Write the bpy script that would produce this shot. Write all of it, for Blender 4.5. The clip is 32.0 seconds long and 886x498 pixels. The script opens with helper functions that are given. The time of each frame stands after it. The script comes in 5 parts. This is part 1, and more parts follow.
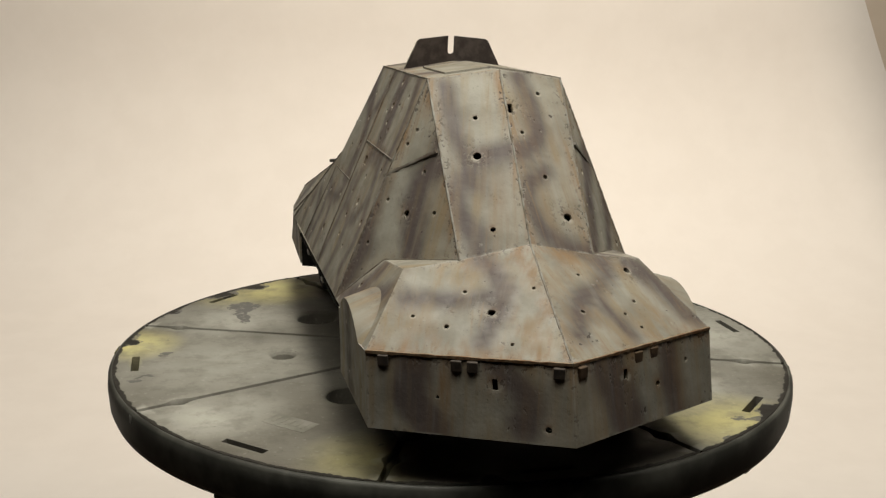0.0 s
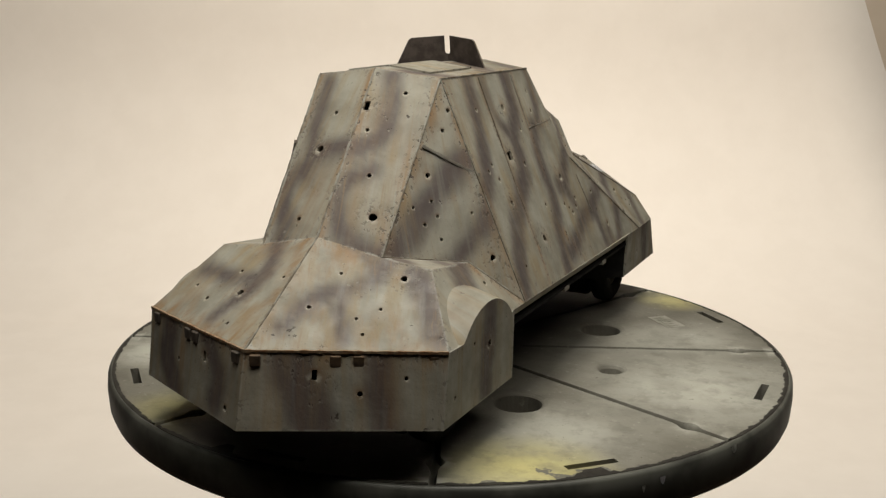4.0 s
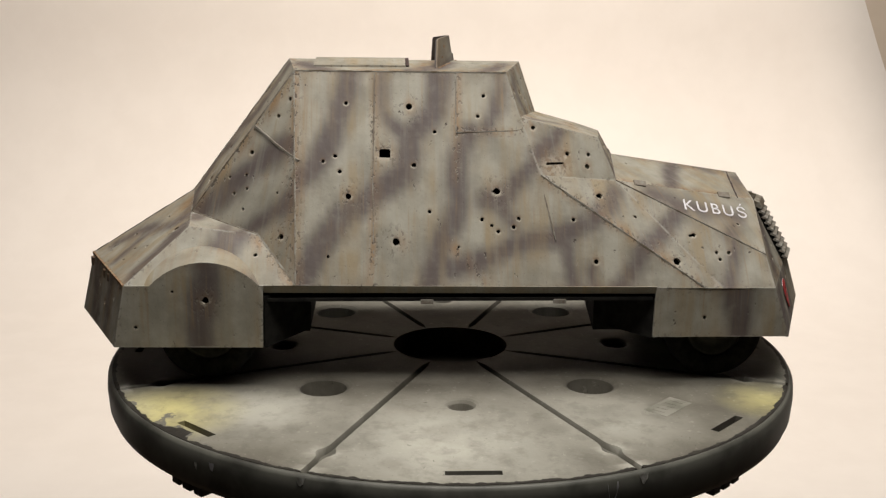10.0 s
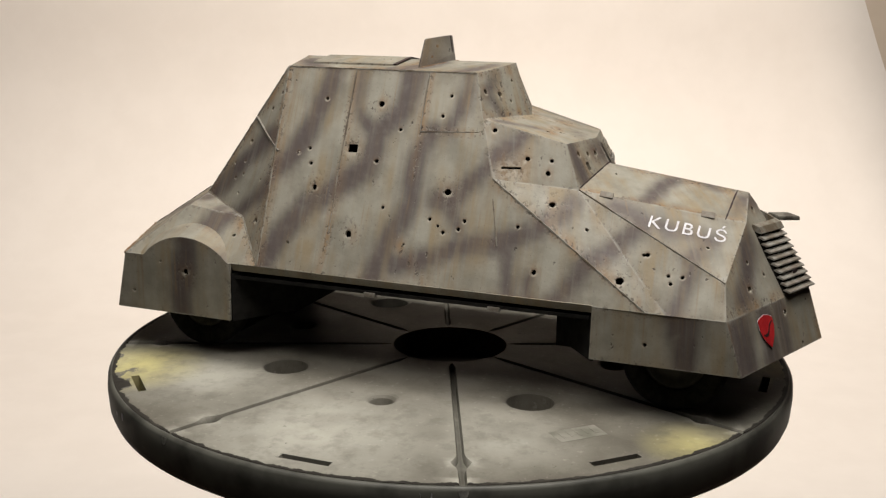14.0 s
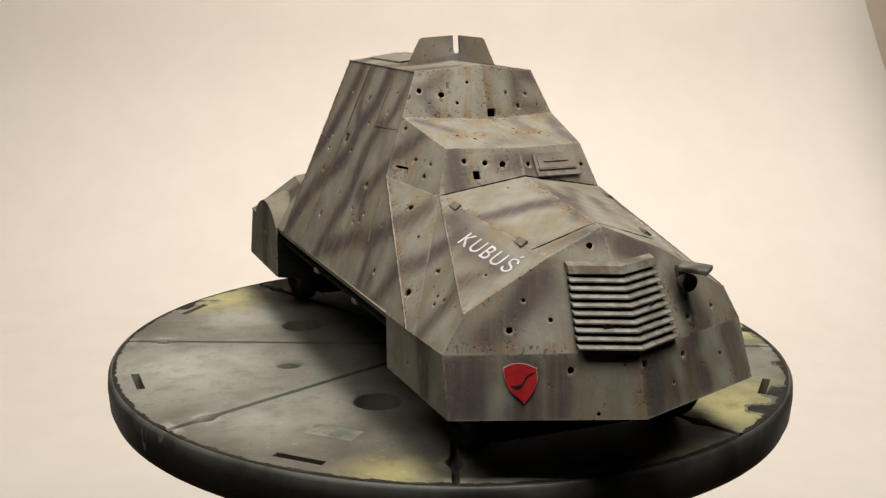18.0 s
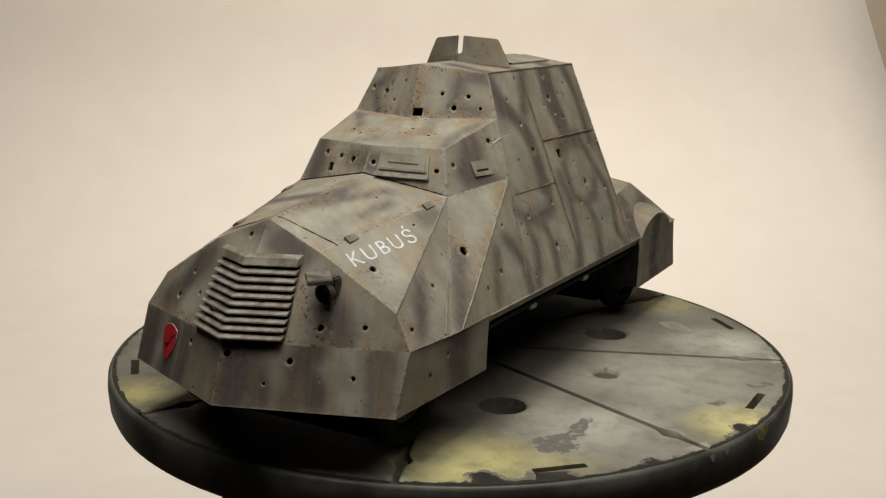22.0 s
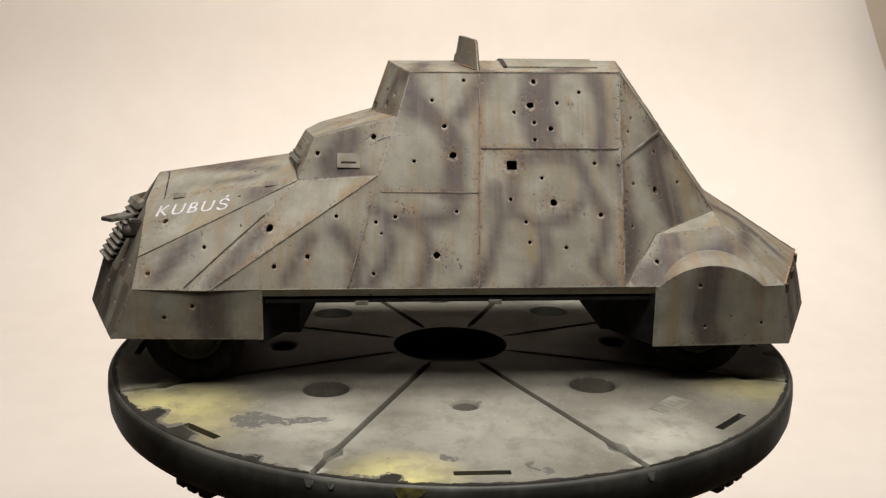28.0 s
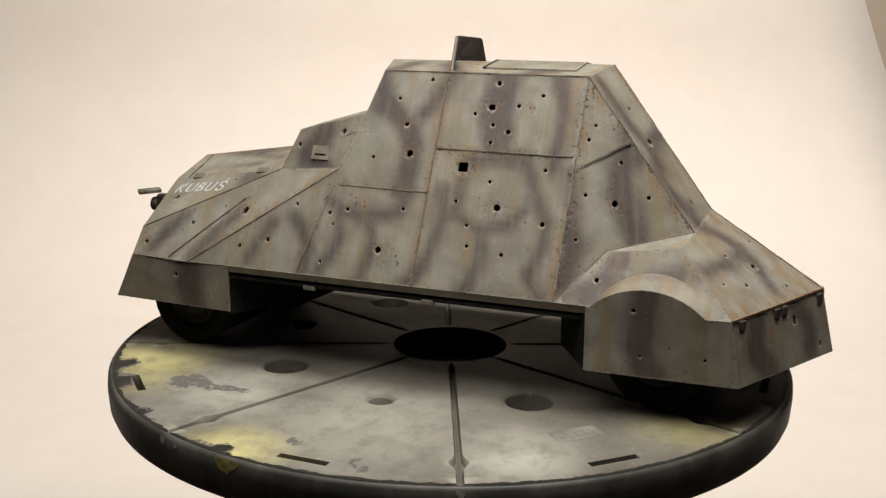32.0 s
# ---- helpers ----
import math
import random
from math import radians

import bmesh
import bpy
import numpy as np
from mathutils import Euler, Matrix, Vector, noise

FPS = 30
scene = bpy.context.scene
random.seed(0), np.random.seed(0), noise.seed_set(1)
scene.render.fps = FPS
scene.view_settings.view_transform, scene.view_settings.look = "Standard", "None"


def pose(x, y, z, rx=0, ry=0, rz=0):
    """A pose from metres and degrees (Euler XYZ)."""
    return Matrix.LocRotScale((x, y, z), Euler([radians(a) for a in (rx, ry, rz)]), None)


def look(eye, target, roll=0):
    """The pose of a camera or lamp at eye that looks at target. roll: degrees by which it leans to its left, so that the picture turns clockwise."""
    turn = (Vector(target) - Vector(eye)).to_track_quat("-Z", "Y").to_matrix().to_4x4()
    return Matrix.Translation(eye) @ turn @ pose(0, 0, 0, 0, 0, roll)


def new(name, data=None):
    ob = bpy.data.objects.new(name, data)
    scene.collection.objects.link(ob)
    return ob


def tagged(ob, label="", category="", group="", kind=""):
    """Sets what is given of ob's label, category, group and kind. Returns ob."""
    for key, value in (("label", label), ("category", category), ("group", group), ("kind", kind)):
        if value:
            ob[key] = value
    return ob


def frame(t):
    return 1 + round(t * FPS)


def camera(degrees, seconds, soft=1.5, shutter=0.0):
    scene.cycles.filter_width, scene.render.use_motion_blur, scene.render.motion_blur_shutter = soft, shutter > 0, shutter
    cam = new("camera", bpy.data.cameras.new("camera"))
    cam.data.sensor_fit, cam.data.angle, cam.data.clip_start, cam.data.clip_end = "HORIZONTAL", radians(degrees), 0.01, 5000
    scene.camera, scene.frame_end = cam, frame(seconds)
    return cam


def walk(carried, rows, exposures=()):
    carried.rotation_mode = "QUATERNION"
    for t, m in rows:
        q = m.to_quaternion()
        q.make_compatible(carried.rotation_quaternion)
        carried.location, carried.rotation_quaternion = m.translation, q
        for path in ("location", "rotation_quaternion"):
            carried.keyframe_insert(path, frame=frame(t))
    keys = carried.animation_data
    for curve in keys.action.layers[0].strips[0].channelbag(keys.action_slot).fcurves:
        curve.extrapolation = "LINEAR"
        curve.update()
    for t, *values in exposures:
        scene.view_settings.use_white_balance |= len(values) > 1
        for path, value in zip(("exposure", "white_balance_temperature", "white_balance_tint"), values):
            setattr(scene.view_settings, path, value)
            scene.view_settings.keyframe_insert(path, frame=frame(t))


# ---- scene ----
from mathutils import geometry

# ---- the place in numbers: one unit is 6 mm; the plate's top is z = 0 in the turning things' space ----
S = 0.006
RISE = 26.0 * S          # the turning plate's top over the table
EYE = Vector((0.0, -40.0 * S, 12.934 * S + RISE))

cam = camera(44.82, 32.0, soft=1.3)
VIEW = pose(*EYE, 90 - 12.883, 0, 0.452) @ pose(0, 0, 0, 0, 0, 0.613)
walk(cam, [(0.0, VIEW), (32.0, VIEW)],
     exposures=[(0, -0.24, 6500, 6), (1, -0.51, 6500, 5), (2, -0.56, 6500, 5), (3, -0.44, 6500, 5), (5.5, -0.05, 6395, 8.5), (7, 0, 6350, 10), (15.5, 0, 6350, 10), (18, -0.13, 6410, 8), (19, -0.23, 6440, 7), (20, -0.47, 6500, 5), (21, -0.52, 6500, 5), (22, -0.31, 6470, 6), (23, -0.02, 6395, 8.5), (24, 0, 6350, 10), (32, 0, 6350, 10)])

# ---- light ----
world = bpy.data.worlds.new("room_light")
scene.world = world
world.use_nodes = True
world.node_tree.nodes["Background"].inputs["Color"].default_value = (1.0, 0.94, 0.86, 1)
world.node_tree.nodes["Background"].inputs["Strength"].default_value = 0.001


def area_lamp(name, eye, target, size, watts, colour):
    data = bpy.data.lights.new(name, "AREA")
    data.shape, data.size, data.energy, data.color = "DISK", size, watts, colour
    ob = new(name, data)
    ob.matrix_world = look(eye, target)
    return ob


front_lamp = area_lamp("front_lamp", (0.5 * S, -14.5 * S, RISE + 25.0 * S), (0, -4.0 * S, RISE), 0.05, 0.222, (1.0, 0.94, 0.865))
front_lamp.data.shape, front_lamp.data.size, front_lamp.data.size_y = "RECTANGLE", 0.22, 0.04
area_lamp("back_lamp", (0.0, 0.10, RISE + 0.70), (0, 0.02, RISE), 0.12, 1.6, (1.0, 0.945, 0.86))
backdrop_lamp = area_lamp("backdrop_lamp", (0.10, -0.02, RISE + 1.15), (0.05, 0.72, RISE + 0.17), 0.40, 7.4, (1.0, 0.95, 0.88))
backdrop_lamp.data.spread = radians(100)


# ---- materials ----
def material(name):
    m = bpy.data.materials.new(name)
    m.use_nodes = True
    nodes, links = m.node_tree.nodes, m.node_tree.links
    return m, nodes, links, nodes["Principled BSDF"]


def noise_node(nodes, links, scale, detail=4.0, rough=0.55, stretch=(1, 1, 1), offset=(0, 0, 0)):
    co = nodes.new("ShaderNodeTexCoord")
    mp = nodes.new("ShaderNodeMapping")
    mp.inputs["Scale"].default_value = stretch
    mp.inputs["Location"].default_value = offset
    nz = nodes.new("ShaderNodeTexNoise")
    nz.inputs["Scale"].default_value, nz.inputs["Detail"].default_value, nz.inputs["Roughness"].default_value = scale, detail, rough
    links.new(co.outputs["Object"], mp.inputs["Vector"])
    links.new(mp.outputs["Vector"], nz.inputs["Vector"])
    return nz.outputs["Fac"]


def flow_noise(nodes, links, scale, detail, rough, stretch):
    """Noise drawn along the way that water runs down a plate."""
    at = nodes.new("ShaderNodeAttribute")
    at.attribute_name = "flow"
    mp = nodes.new("ShaderNodeMapping")
    mp.inputs["Scale"].default_value = stretch
    nz = nodes.new("ShaderNodeTexNoise")
    nz.inputs["Scale"].default_value, nz.inputs["Detail"].default_value, nz.inputs["Roughness"].default_value = scale, detail, rough
    links.new(at.outputs["Vector"], mp.inputs["Vector"])
    links.new(mp.outputs["Vector"], nz.inputs["Vector"])
    return nz.outputs["Fac"]


def ramp(nodes, links, fac, low, high, a=0.0, b=1.0):
    mr = nodes.new("ShaderNodeMapRange")
    mr.interpolation_type = "SMOOTHSTEP"
    for key, value in (("From Min", low), ("From Max", high), ("To Min", a), ("To Max", b)):
        mr.inputs[key].default_value = value
    links.new(fac, mr.inputs["Value"])
    return mr.outputs["Result"]


def mixed(nodes, links, fac, a, b, blend="MIX"):
    mx = nodes.new("ShaderNodeMix")
    mx.data_type, mx.blend_type = "RGBA", blend
    for sock, v in ((mx.inputs[0], fac), (mx.inputs[6], a), (mx.inputs[7], b)):
        if isinstance(v, (tuple, float, int)):
            sock.default_value = (*v, 1) if isinstance(v, tuple) else v
        else:
            links.new(v, sock)
    return mx.outputs[2]


def maths(nodes, links, op, a, b):
    n = nodes.new("ShaderNodeMath")
    n.operation, n.use_clamp = op, True
    for sock, v in zip(n.inputs, (a, b)):
        if isinstance(v, (float, int)):
            sock.default_value = v
        else:
            links.new(v, sock)
    return n.outputs[0]


def attribute(nodes, name):
    n = nodes.new("ShaderNodeAttribute")
    n.attribute_name = name
    return n.outputs["Fac"]


def bumped(nodes, links, bsdf, height, strength, distance):
    b = nodes.new("ShaderNodeBump")
    b.inputs["Strength"].default_value, b.inputs["Distance"].default_value = strength, distance
    links.new(height, b.inputs["Height"])
    links.new(b.outputs["Normal"], bsdf.inputs["Normal"])


def camouflage_paint():
    """Pale grey-green armour paint with soft brown bands, thin ochre streaks, dark chips and worn seams."""
    m, n, l, bsdf = material("camouflage_paint")
    mul = lambda a, b: maths(n, l, "MULTIPLY", a, b)
    base = mixed(n, l, ramp(n, l, noise_node(n, l, 150, 4), 0.3, 0.7), (0.204, 0.190, 0.152), (0.300, 0.284, 0.233))
    band = mixed(n, l, noise_node(n, l, 300, 3), (0.076, 0.061, 0.056), (0.106, 0.087, 0.080))
    col = mixed(n, l, mul(attribute(n, "camo"), ramp(n, l, noise_node(n, l, 500, 3), 0.25, 0.5, 0.88, 1.0)), base, band)
    # faint lighter and darker runs over the whole plate
    wash = flow_noise(n, l, 420, 4, 0.65, (1, 0.05, 1))
    col = mixed(n, l, mul(ramp(n, l, wash, 0.50, 0.75), 0.22), col, (0.302, 0.299, 0.263))
    col = mixed(n, l, mul(ramp(n, l, wash, 0.50, 0.25), 0.15), col, (0.115, 0.106, 0.09))
    less = ramp(n, l, attribute(n, "camo"), 0.0, 1.0, 1.0, 0.5)
    streak = mul(ramp(n, l, flow_noise(n, l, 300, 4, 0.6, (1, 0.08, 1)), 0.42, 0.70), ramp(n, l, noise_node(n, l, 80, 2), 0.30, 0.56))
    col = mixed(n, l, mul(mul(streak, less), 0.7), col, (0.245, 0.182, 0.098))
    fine = mul(ramp(n, l, flow_noise(n, l, 1100, 3, 0.6, (1, 0.03, 1)), 0.56, 0.70), ramp(n, l, noise_node(n, l, 90, 2, 0.5, (1, 1, 1), (8, 8, 1)), 0.42, 0.58))
    col = mixed(n, l, mul(fine, 0.35), col, (0.225, 0.148, 0.074))
    rusty = ramp(n, l, flow_noise(n, l, 170, 5, 0.65, (1, 0.3, 1)), 0.56, 0.80)
    col = mixed(n, l, mul(rusty, 0.18), col, (0.151, 0.094, 0.054))
    edge = mul(attribute(n, "seam"), ramp(n, l, noise_node(n, l, 330, 5, 0.7), 0.44, 0.64))
    col = mixed(n, l, mul(edge, 0.24), col, (0.137, 0.094, 0.058))
    bright = mul(ramp(n, l, attribute(n, "seam"), 0.72, 1.0), ramp(n, l, noise_node(n, l, 210, 3, 0.6, (1, 1, 1), (6, 1, 3)), 0.40, 0.56))
    col = mixed(n, l, mul(bright, 0.6), col, (0.310, 0.302, 0.266))
    run = mul(attribute(n, "rust"), ramp(n, l, flow_noise(n, l, 380, 3, 0.62, (1, 0.10, 1)), 0.36, 0.70))
    col = mixed(n, l, mul(mul(run, ramp(n, l, attribute(n, "camo"), 0.0, 1.0, 1.0, 0.4)), 0.85), col, (0.215, 0.122, 0.052))
    # chipped hole rims: highlight painted on the lower lip, shade on the upper
    halo = mul(attribute(n, "chip"), ramp(n, l, noise_node(n, l, 900, 3), 0.38, 0.54))
    col = mixed(n, l, mul(halo, 0.95), col, (0.42, 0.385, 0.31))
    ring_shade = mul(attribute(n, "ring_shade"), ramp(n, l, noise_node(n, l, 800, 3, 0.6, (1, 1, 1), (5, 2, 2)), 0.36, 0.56))
    col = mixed(n, l, mul(ring_shade, 0.7), col, (0.122, 0.076, 0.043))

    def chips(down):
        pits = ramp(n, l, noise_node(n, l, 620, 4, 0.6, (1, 1, 0.75), (7, 3, 1 + down)), 0.665, 0.70)
        pits = mul(pits, ramp(n, l, noise_node(n, l, 110, 2, 0.5, (1, 1, 1), (2, 9, 4)), 0.46, 0.56))
        gouge = ramp(n, l, noise_node(n, l, 1300, 3, 0.55, (1, 1, 0.8), (4, 4, 9 + down)), 0.575, 0.61)
        return maths(n, l, "MAXIMUM", pits, mul(gouge, attribute(n, "scuff")))

    pits = chips(0.0)
    # a pale copy shifted downward paints a highlight on each chip's lower edge
    col = mixed(n, l, mul(chips(0.00028), 0.32), col, (0.331, 0.317, 0.274))
    col = mixed(n, l, mul(pits, 0.85), col, (0.040, 0.029, 0.023))
    speck = ramp(n, l, noise_node(n, l, 1900, 2, 0.5, (1, 1, 1), (1, 5, 7)), 0.66, 0.74)
    col = mixed(n, l, mul(speck, 0.3), col, (0.072, 0.061, 0.050))
    l.new(col, bsdf.inputs["Base Color"])
    l.new(ramp(n, l, noise_node(n, l, 350, 3), 0.3, 0.7, 0.48, 0.70), bsdf.inputs["Roughness"])
    bsdf.inputs["Specular IOR Level"].default_value = 0.3
    rough = mixed(n, l, 0.5, noise_node(n, l, 1500, 4), maths(n, l, "SUBTRACT", 1.0, pits))
    bumped(n, l, bsdf, rough, 0.35, 0.0002)
    return m


def plain_paint(name, a, b, scale=400, rough=0.6, metal=0.0, bump=0.3, gloss=0.35):
    m, n, l, bsdf = material(name)
    l.new(mixed(n, l, ramp(n, l, noise_node(n, l, scale, 4, 0.6), 0.35, 0.65), a, b), bsdf.inputs["Base Color"])
    bsdf.inputs["Roughness"].default_value, bsdf.inputs["Metallic"].default_value = rough, metal
    bsdf.inputs["Specular IOR Level"].default_value = gloss
    bumped(n, l, bsdf, noise_node(n, l, scale * 3, 4), bump, 0.0002)
    return m


def plate_paint():
    """Worn grey-green paint of the turning plate: cloudy greys, yellow and dark bare patches."""
    m, n, l, bsdf = material("turntable_paint")
    col = mixed(n, l, ramp(n, l, noise_node(n, l, 60, 4), 0.3, 0.7), (0.112, 0.102, 0.082), (0.181, 0.169, 0.139))
    col = mixed(n, l, maths(n, l, "MULTIPLY", attribute(n, "pale"), ramp(n, l, noise_node(n, l, 90, 4), 0.3, 0.6, 0.45, 0.75)), col, (0.517, 0.503, 0.435))
    cloud = ramp(n, l, noise_node(n, l, 34, 3, 0.5, (1, 1, 1), (4, 2, 0)), 0.5, 0.72)
    col = mixed(n, l, maths(n, l, "MULTIPLY", cloud, 0.24), col, (0.367, 0.356, 0.306))
    speck = ramp(n, l, noise_node(n, l, 700, 3), 0.62, 0.70)
    col = mixed(n, l, maths(n, l, "MULTIPLY", speck, 0.13), col, (0.571, 0.544, 0.476))
    yellow = maths(n, l, "MULTIPLY", attribute(n, "yellow"), ramp(n, l, noise_node(n, l, 130, 3), 0.3, 0.55, 0.55, 1.0))
    col = mixed(n, l, maths(n, l, "MULTIPLY", yellow, 0.78), col, (0.734, 0.653, 0.258))
    bare = ramp(n, l, maths(n, l, "MULTIPLY", attribute(n, "bare"), noise_node(n, l, 260, 5, 0.65)), 0.27, 0.30)
    bare = maths(n, l, "MULTIPLY", bare, ramp(n, l, noise_node(n, l, 620, 4, 0.65, (1, 1, 1), (9, 1, 5)), 0.38, 0.46, 0.25, 1.0))
    col = mixed(n, l, maths(n, l, "MULTIPLY", bare, 0.9), col, (0.120, 0.114, 0.106))
    # shade of the grooves put into the colour
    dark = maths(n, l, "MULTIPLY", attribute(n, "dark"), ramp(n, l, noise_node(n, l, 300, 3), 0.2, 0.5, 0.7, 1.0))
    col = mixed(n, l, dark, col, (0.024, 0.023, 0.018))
    torn = ramp(n, l, maths(n, l, "ADD", maths(n, l, "MULTIPLY", attribute(n, "ragged"), 0.62), maths(n, l, "MULTIPLY", noise_node(n, l, 240, 5, 0.7), 0.6)), 0.735, 0.76)
    col = mixed(n, l, torn, col, (0.030, 0.027, 0.023))
    flake = ramp(n, l, noise_node(n, l, 520, 4, 0.6, (1, 1, 1), (3, 8, 2)), 0.66, 0.69)
    flake = maths(n, l, "MULTIPLY", flake, ramp(n, l, noise_node(n, l, 45, 2, 0.5, (1, 1, 1), (1, 4, 0)), 0.52, 0.62))
    col = mixed(n, l, maths(n, l, "MULTIPLY", flake, 0.7), col, (0.082, 0.075, 0.061))
    nick = ramp(n, l, noise_node(n, l, 1500, 3, 0.6, (1, 1, 1), (2, 6, 4)), 0.68, 0.72)
    col = mixed(n, l, maths(n, l, "MULTIPLY", nick, 0.5), col, (0.05, 0.046, 0.038))
    grime = ramp(n, l, noise_node(n, l, 190, 5, 0.7, (1, 1, 1), (6, 2, 9)), 0.46, 0.66)
    col = mixed(n, l, maths(n, l, "MULTIPLY", grime, 0.28), col, (0.085, 0.078, 0.062))
    l.new(col, bsdf.inputs["Base Color"])
    l.new(ramp(n, l, noise_node(n, l, 120, 3), 0.3, 0.7, 0.5, 0.68), bsdf.inputs["Roughness"])
    bsdf.inputs["Specular IOR Level"].default_value = 0.06
    bumped(n, l, bsdf, noise_node(n, l, 900, 4), 0.25, 0.0002)
    return m


PAINT = camouflage_paint()
TOP_PAINT = plate_paint()
RIM_PAINT = plain_paint("black_rim_paint", (0.036, 0.035, 0.029), (0.098, 0.096, 0.080), 70, 0.5)
RUBBER = plain_paint("tyre_rubber", (0.012, 0.012, 0.011), (0.025, 0.023, 0.02), 500, 0.8, gloss=0.1)
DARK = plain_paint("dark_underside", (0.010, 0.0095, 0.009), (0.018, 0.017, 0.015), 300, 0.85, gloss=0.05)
HUB = plain_paint("olive_hub_paint", (0.028, 0.026, 0.021), (0.05, 0.046, 0.036), 500, 0.6)
STEEL = plain_paint("grey_brown_steel_paint", (0.150, 0.124, 0.098), (0.255, 0.244, 0.214), 420, 0.5)
RUST = plain_paint("rusty_weld", (0.165, 0.086, 0.038), (0.247, 0.180, 0.112), 700, 0.75)
WHITE = plain_paint("white_lettering", (0.496, 0.480, 0.496), (0.656, 0.640, 0.656), 900, 0.6)
RED = plain_paint("red_emblem", (0.400, 0.014, 0.018), (0.480, 0.024, 0.024), 500, 0.5)
BLACK = plain_paint("black_marking", (0.02, 0.012, 0.012), (0.04, 0.02, 0.02), 500, 0.5)
STAMP = plain_paint("stamped_grey", (0.136, 0.132, 0.103), (0.231, 0.220, 0.184), 160, 0.5)
SHIELD = plain_paint("bare_dark_steel", (0.040, 0.031, 0.027), (0.075, 0.06, 0.052), 420, 0.55)
SEAM = plain_paint("painted_weld", (0.128, 0.101, 0.075), (0.210, 0.197, 0.165), 260, 0.65)
EDGE = plain_paint("worn_edge_paint", (0.120, 0.092, 0.060), (0.250, 0.240, 0.205), 330, 0.6)
HOOD = plain_paint("worn_hood_paint", (0.062, 0.052, 0.043), (0.165, 0.155, 0.13), 400, 0.5)
RUSTY = plain_paint("rust_brown_hinge", (0.060, 0.040, 0.026), (0.125, 0.080, 0.045), 400, 0.7)
HINGE = plain_paint("rusty_hinge", (0.056, 0.045, 0.036), (0.105, 0.083, 0.064), 400, 0.6)
CHIP = plain_paint("bare_grey_chip", (0.264, 0.258, 0.228), (0.540, 0.528, 0.480), 900, 0.5)
YELLOW_CHIP = plain_paint("yellow_overspray", (0.286, 0.260, 0.104), (0.650, 0.585, 0.208), 500, 0.6)
PAPER = plain_paint("cream_paper", (0.80, 0.715, 0.635), (0.82, 0.735, 0.655), 30, 0.9, 0.0, 0.03)
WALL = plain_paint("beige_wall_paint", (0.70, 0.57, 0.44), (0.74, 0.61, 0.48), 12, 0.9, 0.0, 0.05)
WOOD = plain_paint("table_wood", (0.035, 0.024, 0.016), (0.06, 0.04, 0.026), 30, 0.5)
# the beige wall colour with shade mixed in, for the unseen room sides
DIM = plain_paint("shaded_room_paint", (0.06, 0.05, 0.042), (0.075, 0.063, 0.053), 12, 0.9, 0.0, 0.05)


# ---- helpers for meshes, in units ----
def part(name, bm, mat, parent=None, label="", smooth=False):
    """Links a bmesh, drawn in units, as one mesh object under a thing or a part."""
    bmesh.ops.scale(bm, vec=(S, S, S), verts=bm.verts)
    bmesh.ops.recalc_face_normals(bm, faces=bm.faces)
    me = bpy.data.meshes.new(name)
    bm.to_mesh(me)
    bm.free()
    me.materials.append(mat)
    if smooth:
        me.shade_smooth()
    ob = new(name, me)
    ob.parent = parent
    if label:
        tagged(ob, label)
    return ob


def thing(name, label, category, group="", at=(0, 0, 0)):
    ob = new(name)
    ob.empty_display_size = 0.01
    ob.matrix_world = pose(at[0] * S, at[1] * S, at[2] * S)
    return tagged(ob, label, category, group)


def box(bm, lo, hi, m=None):
    vs = [Vector((x, y, z)) for x in (lo[0], hi[0]) for y in (lo[1], hi[1]) for z in (lo[2], hi[2])]
    vs = [bm.verts.new(m @ v if m else v) for v in vs]
    for f in ((0, 1, 3, 2), (4, 6, 7, 5), (0, 4, 5, 1), (2, 3, 7, 6), (0, 2, 6, 4), (1, 5, 7, 3)):
        bm.faces.new([vs[i] for i in f])
    return vs


def soft_box(bm, lo, hi, bevel, m=None):
    b = bmesh.new()
    box(b, lo, hi)
    bmesh.ops.bevel(b, geom=list(b.edges), offset=bevel, segments=2, affect="EDGES", profile=0.5)
    merge(bm, b, m)


def merge(bm, b, m=None):
    keep = {}
    for v in b.verts:
        keep[v] = bm.verts.new(m @ v.co if m else v.co)
    for f in b.faces:
        bm.faces.new([keep[v] for v in f.verts])
    b.free()


def turned(bm, profile, seg, m=None, close=False):
    """A body of revolution about z from (radius, height) rows."""
    rings = []
    for r, h in profile:
        ring = []
        for i in range(seg):
            a = 2 * math.pi * i / seg
            v = Vector((r * math.cos(a), r * math.sin(a), h))
            ring.append(bm.verts.new(m @ v if m else v))
        rings.append(ring)
    rows = list(zip(rings, rings[1:])) + ([(rings[-1], rings[0])] if close else [])
    for a, b in rows:
        for i in range(seg):
            j = (i + 1) % seg
            bm.faces.new((a[i], a[j], b[j], b[i]))
    if not close:
        for ring in (rings[0], rings[-1]):
            bm.faces.new(ring)


def inside(poly, x, y):
    """Which of the points lie in the polygon."""
    hit = np.zeros(len(x), bool)
    for (x0, y0), (x1, y1) in zip(poly, np.roll(poly, -1, 0)):
        if y0 != y1:
            hit ^= ((y0 > y) != (y1 > y)) & (x < (x1 - x0) * (y - y0) / (y1 - y0) + x0)
    return hit


def edge_gap(poly, pts, closed=True):
    """The distance of each point from a line of points."""
    d = np.full(len(pts), 1e9)
    ends = np.roll(poly, -1, 0) if closed else poly[1:]
    for a, b in zip(poly, ends):
        ab = b - a
        k = np.clip(((pts - a) @ ab) / max(ab @ ab, 1e-9), 0, 1)
        d = np.minimum(d, np.hypot(*(pts - a - k[:, None] * ab).T))
    return d


